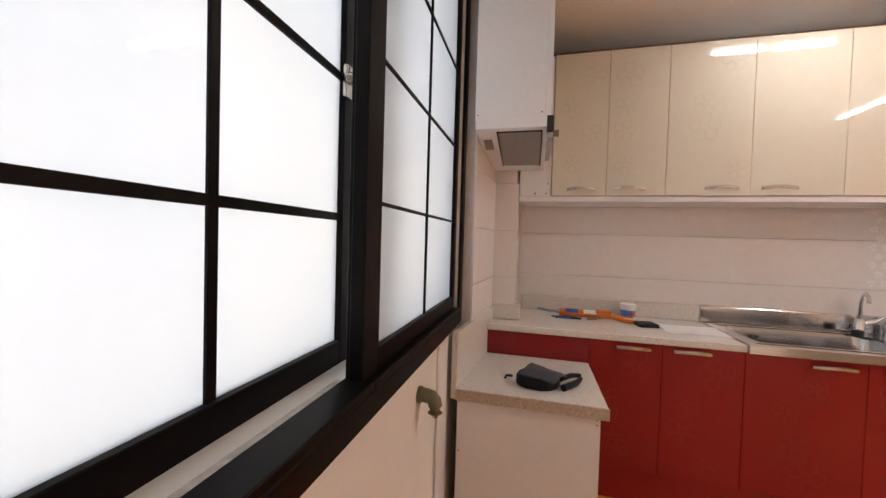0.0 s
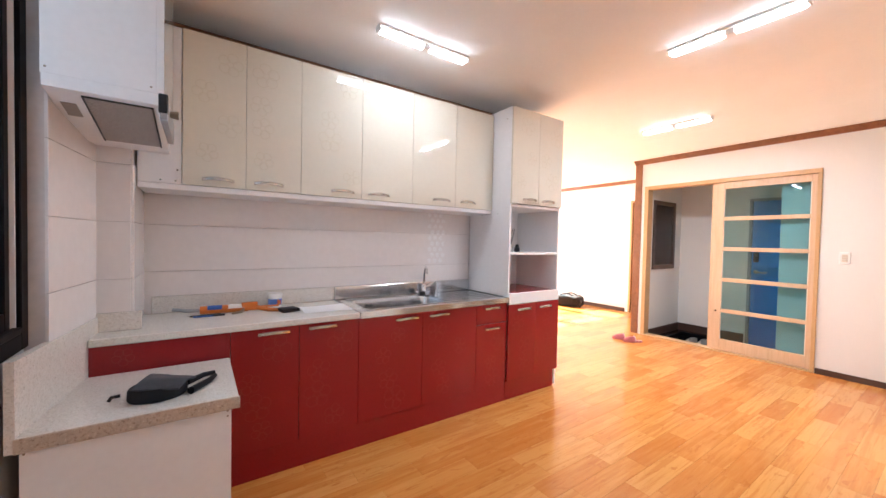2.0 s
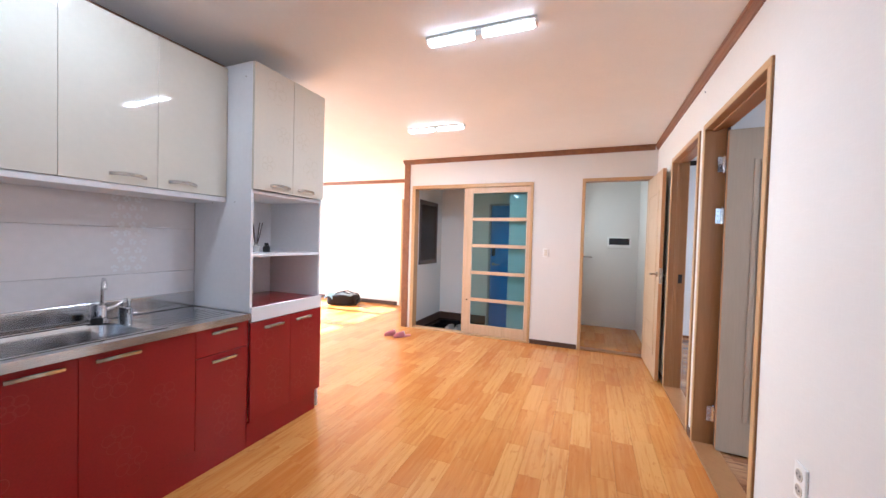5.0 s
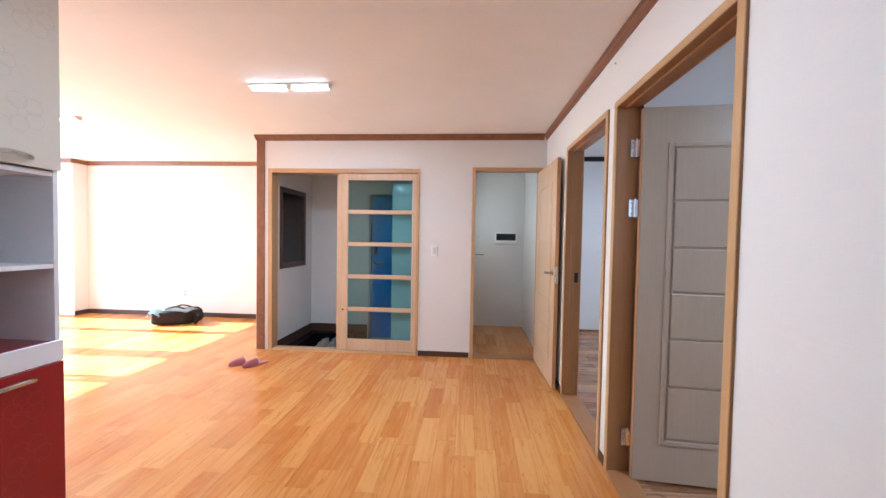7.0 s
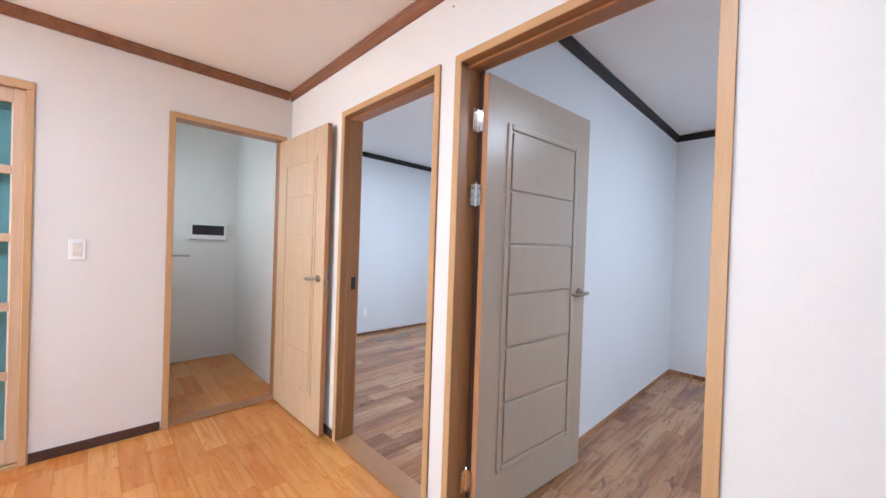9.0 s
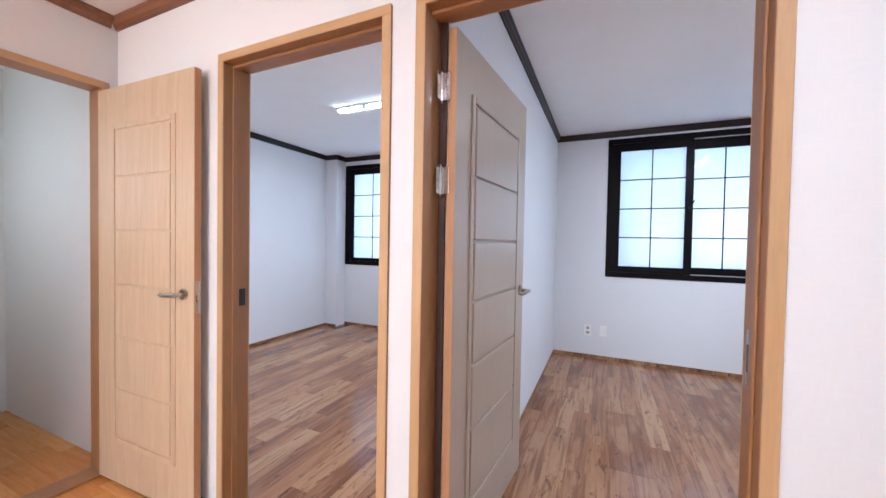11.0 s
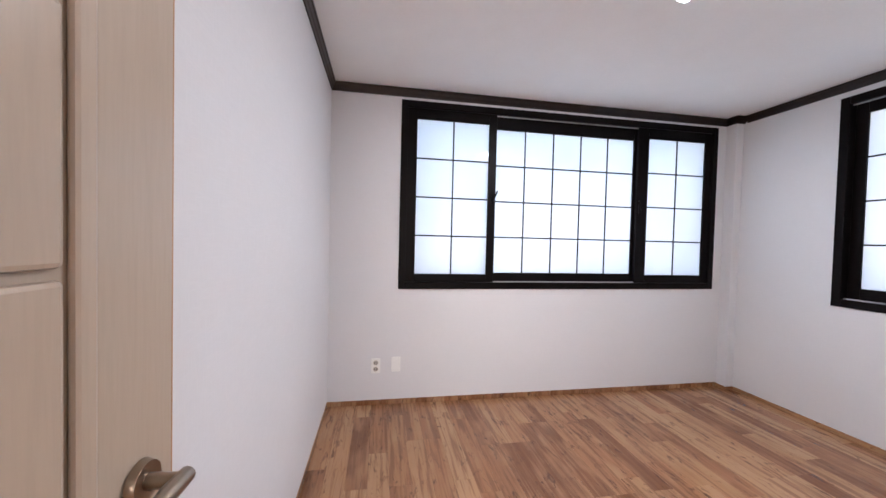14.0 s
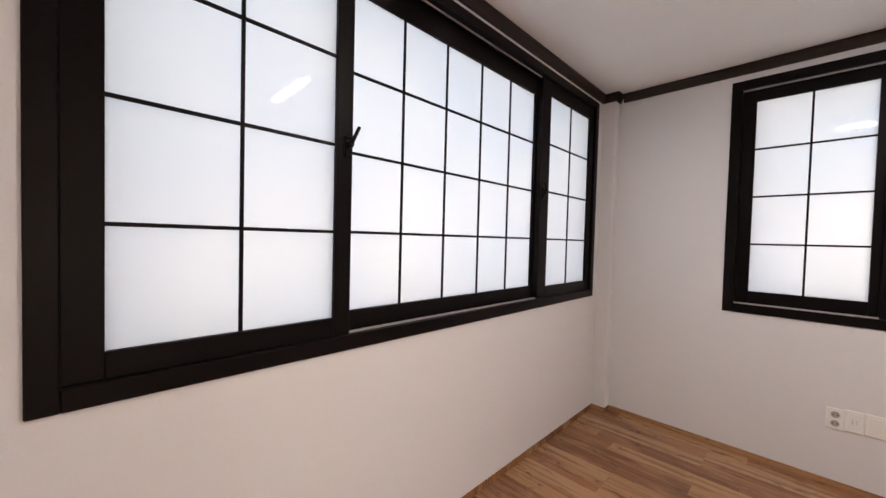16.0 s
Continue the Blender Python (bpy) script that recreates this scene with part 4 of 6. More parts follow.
RL = "red flower-patterned lower kitchen cabinet under the worktop"
lower = [
    ("corner", 1.40, 1.890, []),
    ("a", 1.890, 2.556, [(1.890, 2.217, (2.012, 2.166, 0.765)), (2.217, 2.556, (2.263, 2.420, 0.768))]),
    ("sink", 2.556, 3.470, [(2.556, 3.004, (2.800, 2.962, 0.758)), (3.004, 3.470, (3.055, 3.219, 0.758))]),
    ("drawers", 3.470, 3.783, []),
]
for nm, x0, x1, doors in lower:
    th = carcass("lower_cabinet", x0, x1, FY, YB - 0.02, 0.02, 0.60 if nm == "sink" else CT - 0.035, RL)
    if nm == "corner":
        front(th, "blank_panel", x0 - 0.034, x1, 0.155, 0.795, FY, RED, RED_PRINT, None, blooms(x0, x1, 0.7, 0.78, 1))
    for a, c, h in doors:
        front(th, "door", a, c, 0.155, 0.795, FY, RED, RED_PRINT, h, blooms(a, c, 0.17, 0.74, 4))
    if nm == "drawers":
        front(th, "drawer", x0, x1, 0.642, 0.795, FY, RED, RED_PRINT, (3.549, 3.703, 0.760))
        front(th, "door", x0, x1, 0.155, 0.639, FY, RED, RED_PRINT, (3.552, 3.700, 0.603), blooms(x0, x1, 0.17, 0.56, 3))
    part("kickboard", box(x0, FY + 0.012, 0.001, x1, FY + 0.028, 0.153), RED, th)

# worktop with its upstand, and the stainless sink top let in beside it
wt = thing("worktop", (1.97, 3.42, CT), "pale speckled worktop with an upstand against the tiles", "worktop")
part("slab", box(1.38, FY - 0.018, CT - 0.034, 2.556, YB - 0.012, CT, 0.005, 2), STONE, wt)
part("upstand", box(1.54, YB - 0.030, CT + 0.001, 2.556, YB - 0.0105, CT + 0.095, 0.003), STONE, wt)
part("upstand", box(1.382, 3.275, CT + 0.001, 1.54, 3.298, CT + 0.085, 0.003), STONE, wt)

sink = thing("kitchen_sink", (3.17, 3.42, CT), "stainless steel sink top with one wide basin and drainer", "sink")
sx0, sx1, sy0, sy1 = 2.558, 3.779, FY - 0.020, YB - 0.012
bx0, bx1, by0, by1, bz = 2.635, 3.285, 3.215, 3.585, CT - 0.17
b = bmesh.new()
for x0, x1, y0, y1 in ((sx0, bx0, sy0, sy1), (bx1, sx1, sy0, sy1), (bx0, bx1, sy0, by0), (bx0, bx1, by1, sy1)):
    box(x0, y0, CT - 0.006, x1, y1, CT + 0.001, 0, 1, b)
part("deck", b, STEEL, sink)
b = bmesh.new()
loops = []
for z, ins, rad in ((CT + 0.001, 0.0, 0.06), (CT - 0.02, 0.004, 0.06), (bz + 0.03, 0.012, 0.07), (bz, 0.045, 0.08)):
    ring = []
    for cx, cy, a0 in ((bx1 - ins - rad, by1 - ins - rad, 0), (bx0 + ins + rad, by1 - ins - rad, 90), (bx0 + ins + rad, by0 + ins + rad, 180), (bx1 - ins - rad, by0 + ins + rad, 270)):
        for k in range(7):
            a = radians(a0 + 15 * k)
            ring.append(b.verts.new((cx + rad * math.cos(a), cy + rad * math.sin(a), z)))
    loops.append(ring)
for u, v in zip(loops, loops[1:]):
    for k in range(len(u)):
        b.faces.new((u[k], u[(k + 1) % len(u)], v[(k + 1) % len(u)], v[k]))
b.faces.new(loops[-1])
outer = [b.verts.new((x, y, CT + 0.001)) for x, y in ((bx1, by1), (bx0, by1), (bx0, by0), (bx1, by0))]
for q in range(4):
    c = outer[q]
    for k in range(6):
        b.faces.new((c, loops[0][q * 7 + k], loops[0][q * 7 + k + 1]))
    b.faces.new((c, loops[0][q * 7 + 6], loops[0][(q * 7 + 7) % 28], outer[(q + 1) % 4]))
bmesh.ops.recalc_face_normals(b, faces=b.faces[:])
part("basin", b, STEEL, sink, smooth=True)
part("upstand", box(sx0, YB - 0.030, CT + 0.001, sx1, YB - 0.0105, CT + 0.098, 0.006, 2), STEEL, sink)
part("front_lip", box(sx0, sy0 - 0.004, CT - 0.036, sx1, sy0, CT + 0.004, 0.0015), STEEL, sink, "folded steel front edge")
part("rim", box(bx0 - 0.02, by0 - 0.012, CT + 0.001, sx1 - 0.42, by0 - 0.004, CT + 0.005, 0.002), STEEL, sink)
part("ledge", box(bx0 - 0.01, by1 + 0.012, CT + 0.001, bx1 + 0.03, by1 + 0.030, CT + 0.007, 0.003), STEEL, sink)
part("drain_strainer", rod((2.80, 3.45, bz), (2.80, 3.45, bz + 0.008), 0.045, 0.04, 24), CHROME, sink, smooth=True)
for x in (2.775, 2.805):
    part("overflow_hole", rod((x, by1 - 0.003, CT - 0.045), (x, by1 - 0.010, CT - 0.045), 0.011, seg=16), DARK, sink)
for v in ((sx0, sy0, sx0 + 0.010, sy1 - 0.02), (sx1 - 0.010, sy0, sx1, sy1 - 0.02)):
    part("raised_edge", box(v[0], v[1], CT + 0.001, v[2], v[3], CT + 0.006, 0.002), STEEL, sink)
for k in range(7):
    part("drainer_rib", box(3.36, 3.24 + 0.045 * k, CT + 0.001, 3.72, 3.252 + 0.045 * k, CT + 0.003, 0.001), STEEL, sink)

tap = thing("kitchen_tap", (3.28, 3.615, CT), "chrome kitchen tap with a tall curved spout", "tap")
part("tap_base", lathe([(0.030, 0.001), (0.030, 0.008), (0.022, 0.016), (0.020, 0.075), (0.014, 0.085)], (3.28, 3.615, CT), 20), CHROME, tap, smooth=True)
part("spout", tube([(3.28, 3.615, CT + 0.08), (3.28, 3.612, CT + 0.17), (3.275, 3.590, CT + 0.215), (3.265, 3.565, CT + 0.225), (3.258, 3.540, CT + 0.212), (3.254, 3.530, CT + 0.180)], [0.010, 0.009, 0.009, 0.009, 0.009, 0.010], 14), CHROME, tap, smooth=True)
part("tap_lever", tube([(3.30, 3.612, CT + 0.06), (3.335, 3.60, CT + 0.075), (3.37, 3.585, CT + 0.11)], [0.012, 0.009, 0.007], 12), CHROME, tap, smooth=True)
part("soap_pump", lathe([(0.016, 0.001), (0.016, 0.05), (0.007, 0.055), (0.007, 0.09), (0.012, 0.092), (0.012, 0.105)], (3.40, 3.62, CT), 16), CHROME, tap, smooth=True)
part("valve_knob", lathe([(0.022, 0.001), (0.026, 0.02), (0.020, 0.035)], (3.235, 3.56, CT), 16), DARK, tap, smooth=True)

# wall cabinets
UY, UB, UT = 3.37, 1.53, 2.315
UL = "glossy cream flower-patterned wall cabinet above the worktop"
upper = [(1.687, 2.261, [(1.687, 1.972, (1.769, 1.916, 1.565)), (1.972, 2.261, (2.011, 2.164, 1.568))]),
         (2.261, 3.020, [(2.261, 2.640, (2.438, 2.587, 1.567)), (2.640, 3.020, (2.683, 2.834, 1.567))]),
         (3.020, 3.782, [(3.020, 3.400, (3.191, 3.345, 1.572)), (3.400, 3.782, (3.447, 3.594, 1.572))])]
for x0, x1, doors in upper:
    th = thing("wall_cabinet", ((x0 + x1) / 2, 3.52, UB), UL, "cabinet", "cream wall cabinets")
    part("body", box(x0 + 0.001, UY + 0.019, UB - 0.002, x1 - 0.001, YB - 0.011, UT - 0.002, 0.001), WHITE, th)
    for a, c, h in doors:
        front(th, "door", a, c, UB, UT, UY, CREAM, CREAM_PRINT, h, blooms(a, c, 1.60, 2.28, 4) if a < 2.6 else ())
sh = thing("cabinet_light_shelf", (2.6, 3.5, 1.50), "white panel below the wall cabinets", "panel")
part("panel", box(1.512, UY + 0.004, 1.500, 3.780, YB - 0.011, 1.5275, 0.002), WHITE, sh)
fl = thing("cabinet_filler", (1.61, 3.45, 1.53), "white filler cabinet beside the hood", "cabinet")
part("body", box(1.512, UY + 0.006, 1.529, 1.685, YB - 0.011, UT - 0.002, 0.002), WHITE, fl)
for x, z in ((1.66, 1.545), (1.60, 1.545), (1.668, 1.60)):
    part("screw", rod((x, UY + 0.006, z), (x, UY + 0.004, z), 0.004, seg=8), BRONZE, fl)

# hood and the cabinet over it
hc = thing("hood_cabinet", (1.50, 3.07, 1.78), "white cabinet with a cream door over the hood", "cabinet")
part("body", box(1.340, 2.780, 1.780, 1.630, 3.368, 2.40, 0.0015), WHITE, hc)
part("door", box(1.632, 2.782, 1.782, 1.650, 3.366, 2.398, 0.0015), CREAM, hc, "glossy cream door")
part("side_edge", box(1.630, 2.779, 1.782, 1.652, 2.7815, 2.398), WHITE, hc)
for z in (1.80, 2.32):
    for x in (1.352, 1.615):
        part("screw", rod((x, 2.780, z), (x, 2.7785, z), 0.0035, seg=8), BRONZE, hc)
hood = thing("range_hood", (1.5, 2.97, 1.66), "slim white range hood with a steel mesh filter", "range hood")
part("body", prism([(2.772, 1.778), (3.30, 1.778), (3.30, 1.662), (3.20, 1.660), (2.772, 1.738)], "x", 1.345, 1.640), WHITE, hood)
dirn = Vector((0, 3.20 - 2.772, 1.660 - 1.738)).normalized()
nrm = Vector((0, dirn.z, -dirn.y))


def hood_plate(name, x0, x1, s0, s1, t, material, label=""):
    b = box(x0, 0, 0, x1, s1 - s0, t, 0.0008)
    ax = Matrix((( 1, 0, 0, 0), (0, dirn.y, nrm.y, 2.772 + dirn.y * s0), (0, dirn.z, nrm.z, 1.738 + dirn.z * s0), (0, 0, 0, 1)))
    return part(name, to_wall(ax, b), material, hood, label)


FILTER = plain("hood_filter_mesh", (0.36, 0.33, 0.31), 0.45, 0.7, grain=0.35, size=300)
hood_plate("filter", 1.435, 1.615, 0.035, 0.40, 0.003, FILTER, "grey steel mesh filter")
hood_plate("filter_rim", 1.430, 1.435, 0.030, 0.405, 0.005, DARK)
hood_plate("filter_rim", 1.615, 1.620, 0.030, 0.405, 0.005, DARK)
hood_plate("filter_rim", 1.430, 1.620, 0.028, 0.034, 0.005, DARK)
hood_plate("lamp_cover", 1.365, 1.405, 0.10, 0.20, 0.003, plain("hood_lamp_cover", (0.30, 0.24, 0.21), 0.3), "small brown hood lamp cover")
part("slide_front", box(1.640, 2.776, 1.690, 1.662, 3.20, 1.776, 0.002), plain("hood_front_grey", (0.35, 0.33, 0.33), 0.35), hood, "grey pull-out hood front")
part("end_cap", box(1.636, 2.768, 1.715, 1.664, 2.800, 1.782, 0.003), DARK, hood, "black plastic end cap")
part("knob", rod((1.662, 2.90, 1.745), (1.690, 2.90, 1.745), 0.012, 0.016, 16), BRONZE, hood, "small brown knob", True)

# tall unit: doors, open shelves, drawer, doors
tl = thing("tall_cabinet", (4.085, 3.42, 0), "tall white unit with open shelves and red lower doors", "cabinet")
tx0, tx1, tt = 3.786, XT, 2.335
for nm, v in (("side_panel", (tx0, FY + 0.022, 0.155, tx0 + 0.018, YB - 0.011, 0.772)), ("side_panel", (tx0, FY, 0.7725, tx0 + 0.018, YB - 0.011, tt)), ("side_panel", (tx1 - 0.018, FY, 0.02, tx1, YB - 0.011, tt)),
              ("back_panel", (tx0 + 0.018, YB - 0.030, 0.02, tx1 - 0.018, YB - 0.011, tt)), ("top_panel", (tx0 + 0.018, FY + 0.018, tt - 0.018, tx1 - 0.018, YB - 0.030, tt)),
              ("shelf", (tx0 + 0.018, FY + 0.002, 1.168, tx1 - 0.018, YB - 0.030, 1.186)), ("shelf", (tx0 + 0.018, FY + 0.002, 1.553, tx1 - 0.018, YB - 0.030, 1.573)),
              ("bottom_panel", (tx0 + 0.018, FY + 0.02, 0.02, tx1 - 0.018, YB - 0.030, 0.04))):
    part(nm, box(*v, 0.001), WHITE, tl)
part("shelf_board", box(tx0 + 0.018, FY + 0.02, 0.842, tx1 - 0.018, YB - 0.030, 0.858, 0.001), RED, tl, "red laminate shelf board")
part("drawer_front", box(tx0 + 0.001, FY - 0.018, 0.775, tx1 - 0.001, FY, 0.862, 0.002), WHITE, tl, "white drawer front")
TM = 4.092
front(tl, "door", tx0, TM, 1.577, tt, FY - 0.018, CREAM, CREAM_PRINT, (3.905, 4.060, 1.612), blooms(tx0, TM, 1.66, 2.28, 3))
front(tl, "door", TM, tx1, 1.577, tt, FY - 0.018, CREAM, CREAM_PRINT, (4.130, 4.285, 1.612), blooms(TM, tx1, 1.66, 2.28, 3))
front(tl, "door", tx0 - 0.002, TM, 0.160, 0.772, FY - 0.018, RED, RED_PRINT, (3.871, 4.029, 0.728), blooms(tx0, TM, 0.2, 0.7, 3))
front(tl, "door", TM, tx1, 0.160, 0.772, FY - 0.018, RED, RED_PRINT, (4.133, 4.284, 0.728), blooms(TM, tx1, 0.2, 0.7, 3))
part("kickboard", box(tx0, FY + 0.012, 0.001, tx1 - 0.02, FY + 0.028, 0.155), RED, tl)
part("leg", box(tx1 - 0.018, FY + 0.03, 0.0, tx1 - 0.001, YB - 0.03, 0.02), WHITE, tl)
for y, z in ((3.30, 1.50), (3.50, 1.50), (3.22, 2.25)):
    part("screw", rod((tx0, y, z), (tx0 - 0.0012, y, z), 0.004, seg=8), BRONZE, tl)

# low stand for a cooker
ls = thing("cooker_stand", (1.59, 2.92, 0), "low white stand with a speckled stone top", "cabinet")
part("top", box(1.322, 2.640, 0.632, 1.885, FY - 0.020, 0.676, 0.004, 2), STONE, ls)
part("top_edge", box(1.318, 2.636, 0.629, 1.889, 2.641, 0.674, 0.002), STONE_EDGE, ls, "coarser speckled front edge")
part("side_panel", box(1.325, 2.655, 0.0, 1.862, 2.673, 0.631, 0.001), WHITE, ls)
part("front_panel", box(1.844, 2.674, 0.05, 1.862, FY - 0.022, 0.631, 0.001), RED, ls, "dark red front")
part("side_panel", box(1.325, FY - 0.040, 0.0, 1.842, FY - 0.022, 0.631, 0.001), WHITE, ls)
part("splash_panel", prism([(1.300, 2.640), (1.322, 2.640), (1.390, 3.272), (1.368, 3.272)], "z", 0.632, 0.900), STONE, ls, "upright speckled stone splash panel")
for x, z in ((1.335, 0.62), (1.85, 0.62), (1.85, 0.60), (1.335, 0.42)):
    part("screw", rod((x, 2.655, z), (x, 2.6535, z), 0.0035, seg=8), BRONZE, ls)

# boxed tile pillar in the kitchen corner
setting("pillar_4", box(1.282, 3.30, 0.0, 1.50, YB, H - 0.001), GROUT, "tiled pillar in the kitchen corner", "pillar")

# ---- entrance ----
sf = thing("entrance_door_frame", (XF + 0.05, 2.85, 0), "tan wooden frame round the entrance opening", "door frame")
sf["kind"] = "structure"
fx0, fx1 = XF - 0.014, XF + 0.114
part("jamb", box(fx0, 3.665, 0, fx1, 3.716, 2.036, 0.003), OAK_TRIM, sf)
part("jamb", box(fx0, 1.974, 0, fx1, 2.006, 2.036, 0.003), OAK_TRIM, sf)
part("head", box(fx0, 1.974, 2.036, fx1, 3.716, 2.082, 0.003), OAK_TRIM_H, sf)
part("sill", box(fx0, 2.006, -0.03, fx1, 3.665, 0.018, 0.003), OAK_TRIM_H, sf)
part("sill_rail", box(XF + 0.030, 2.006, 0.018, XF + 0.034, 3.665, 0.022), TRACK, sf)
part("inner_stile", box(XF + 0.055, 2.885, 0.018, XF + 0.095, 2.93, 2.036, 0.002), SLIDE_OAK, sf)


def sliding_leaf(name, y0, y1, x0, label):
    """A wooden leaf with five panes between cross bars."""
    th = thing(name, (x0, (y0 + y1) / 2, 0.022), label, "sliding door")
    x1 = x0 + 0.034
    part("stile", box(x0, y0, 0.022, x1, y0 + 0.045, 2.034, 0.003), SLIDE_OAK, th)
    part("stile", box(x0, y1 - 0.092, 0.022, x1, y1, 2.034, 0.003), SLIDE_OAK, th)
    zs = [(0.022, 0.155), (0.476, 0.521), (0.848, 0.893), (1.217, 1.262), (1.579, 1.624), (1.957, 2.034)]
    for a, c in zs:
        part("rail", box(x0 + 0.002, y0 + 0.045, a, x1 - 0.002, y1 - 0.092, c, 0.003), SLIDE_OAK, th)
    for (a, c), (d, e) in zip(zs, zs[1:]):
        p = part("pane", box(x0 + 0.014, y0 + 0.043, c - 0.002, x0 + 0.018, y1 - 0.090, d + 0.002), GREEN_GLASS, th, "clear greenish glass pane")
        p.visible_shadow = False
        for u in (y0 + 0.0455, y1 - 0.098):
            part("bead", box(x0 + 0.004, u, c, x0 + 0.013, u + 0.0055, d), IVORY, th)
    part("finger_pull", rod((x0 + 0.001, y1 - 0.045, 0.49), (x0 - 0.004, y1 - 0.045, 0.49), 0.012, 0.010, 18), BRONZE, th, "small round finger pull", True)
    return th


sliding_leaf("entrance_sliding_door", 2.006, 2.885, XF + 0.012, "half-open wooden sliding door with five glass panes")

# blue outer door with its steel frame
bd = thing("entrance_door", (8.09, 2.43, -0.15), "closed blue painted steel entrance door", "door")
part("leaf", box(8.075, 2.035, -0.13, 8.115, 2.815, 1.895, 0.003), BLUE, bd)
for y0, y1, z0, z1 in ((2.002, 2.033, -0.148, 1.928), (2.817, 2.848, -0.148, 1.928), (2.033, 2.817, 1.897, 1.928)):
    part("frame", box(8.042, y0, z0, 8.13, y1, z1, 0.002), GREY, bd, "grey steel door frame")
lever(bd, (8.075, 2.765, 0.93), (-1, 0, 0), (0, -1, 0), BRONZE)
part("lock_body", box(8.050, 2.735, 1.06, 8.075, 2.795, 1.20, 0.006, 2), DARK, bd, "black lock body")
part("peephole", rod((8.075, 2.42, 1.32), (8.068, 2.42, 1.32), 0.012, seg=16), BRONZE, bd)
setting("backdrop", box(8.14, 1.9, -0.2, 8.18, 2.95, 2.0), GREY, "plain wall behind the entrance door", "wall")

# black skirting and step round the sunken floor
for nm, v in (("a", (7.07, 3.682, -0.16, 8.048, 3.698, 0.055)), ("b", (8.03, 2.86, -0.16, 8.046, 3.681, 0.055)), ("c", (7.07, 2.302, -0.16, 8.02, 2.316, 0.055))):
    setting("baseboard_entry_" + nm, box(*v, 0.002), BASE_DARK, "dark brown stone skirting", "baseboard")
for nm, v in (("a", (7.07, 3.575, -0.16, 8.03, 3.681, -0.055)), ("b", (7.925, 2.86, -0.16, 8.029, 3.574, -0.055))):
    setting("trim_step_" + nm, box(*v, 0.004), BLACK_TILE, "black stone step round the entrance floor", "trim")
for i in range(3):
    for j in range(5):
        b = box(7.075 + 0.285 * i, 2.32 + 0.252 * j, -0.16, 7.355 + 0.285 * i, 2.567 + 0.252 * j, -0.154, 0.002)
        part("tile", b, BLACK_TILE, floor_entry)
setting("ceiling_entrance", box(7.05, 2.30, 2.20, 8.05, 3.70, 2.24), CEIL, "papered lowered entrance ceiling", "ceiling")

# display cabinet let into the side wall
dc = thing("display_cabinet", (7.5, 3.78, 0.92), "dark brown glass-fronted display cabinet in the wall", "cabinet")
DB = plain("display_cabinet_brown", (0.055, 0.030, 0.020), 0.35, grain=0.15)
for v in ((7.165, 3.685, 0.915, 7.225, 3.72, 1.915), (7.775, 3.685, 0.915, 7.835, 3.72, 1.915), (7.225, 3.685, 0.915, 7.775, 3.72, 0.975), (7.225, 3.685, 1.855, 7.775, 3.72, 1.915)):
    part("frame", box(*v, 0.003), DB, dc)
part("back_panel", box(7.172, 3.820, 0.922, 7.828, 3.836, 1.908), DB, dc)
for v in ((7.172, 3.72, 0.922, 7.182, 3.820, 1.908), (7.818, 3.72, 0.922, 7.828, 3.820, 1.908), (7.182, 3.72, 0.922, 7.818, 3.820, 0.932), (7.182, 3.72, 1.898, 7.818, 3.820, 1.908)):
    part("side_panel", box(*v), DB, dc)
for z in (1.335, 1.615):
    part("glass_shelf", box(7.184, 3.725, z, 7.816, 3.818, z + 0.006), plain("shelf_glass_green", (0.62, 0.85, 0.76), 0.1), dc, "greenish glass shelf")
pn = part("pane", box(7.223, 3.700, 0.973, 7.777, 3.704, 1.857), DARK_GLASS, dc, "clear glass front")
pn.visible_shadow = False
part("knob", rod((7.26, 3.698, 1.06), (7.26, 3.680, 1.06), 0.008, 0.011, 14), SATIN, dc, smooth=True)


def sole_outline(l, w, n=18):
    out = []
    for k in range(n):
        a = 2 * math.pi * k / n
        u, v = math.cos(a), math.sin(a)
        wide = 0.5 * w * (1.0 if u > 0 else 0.82) * (1 - 0.12 * math.exp(-((u + 0.15) / 0.3) ** 2))
        out.append((0.5 * l * u, wide * v))
    return out


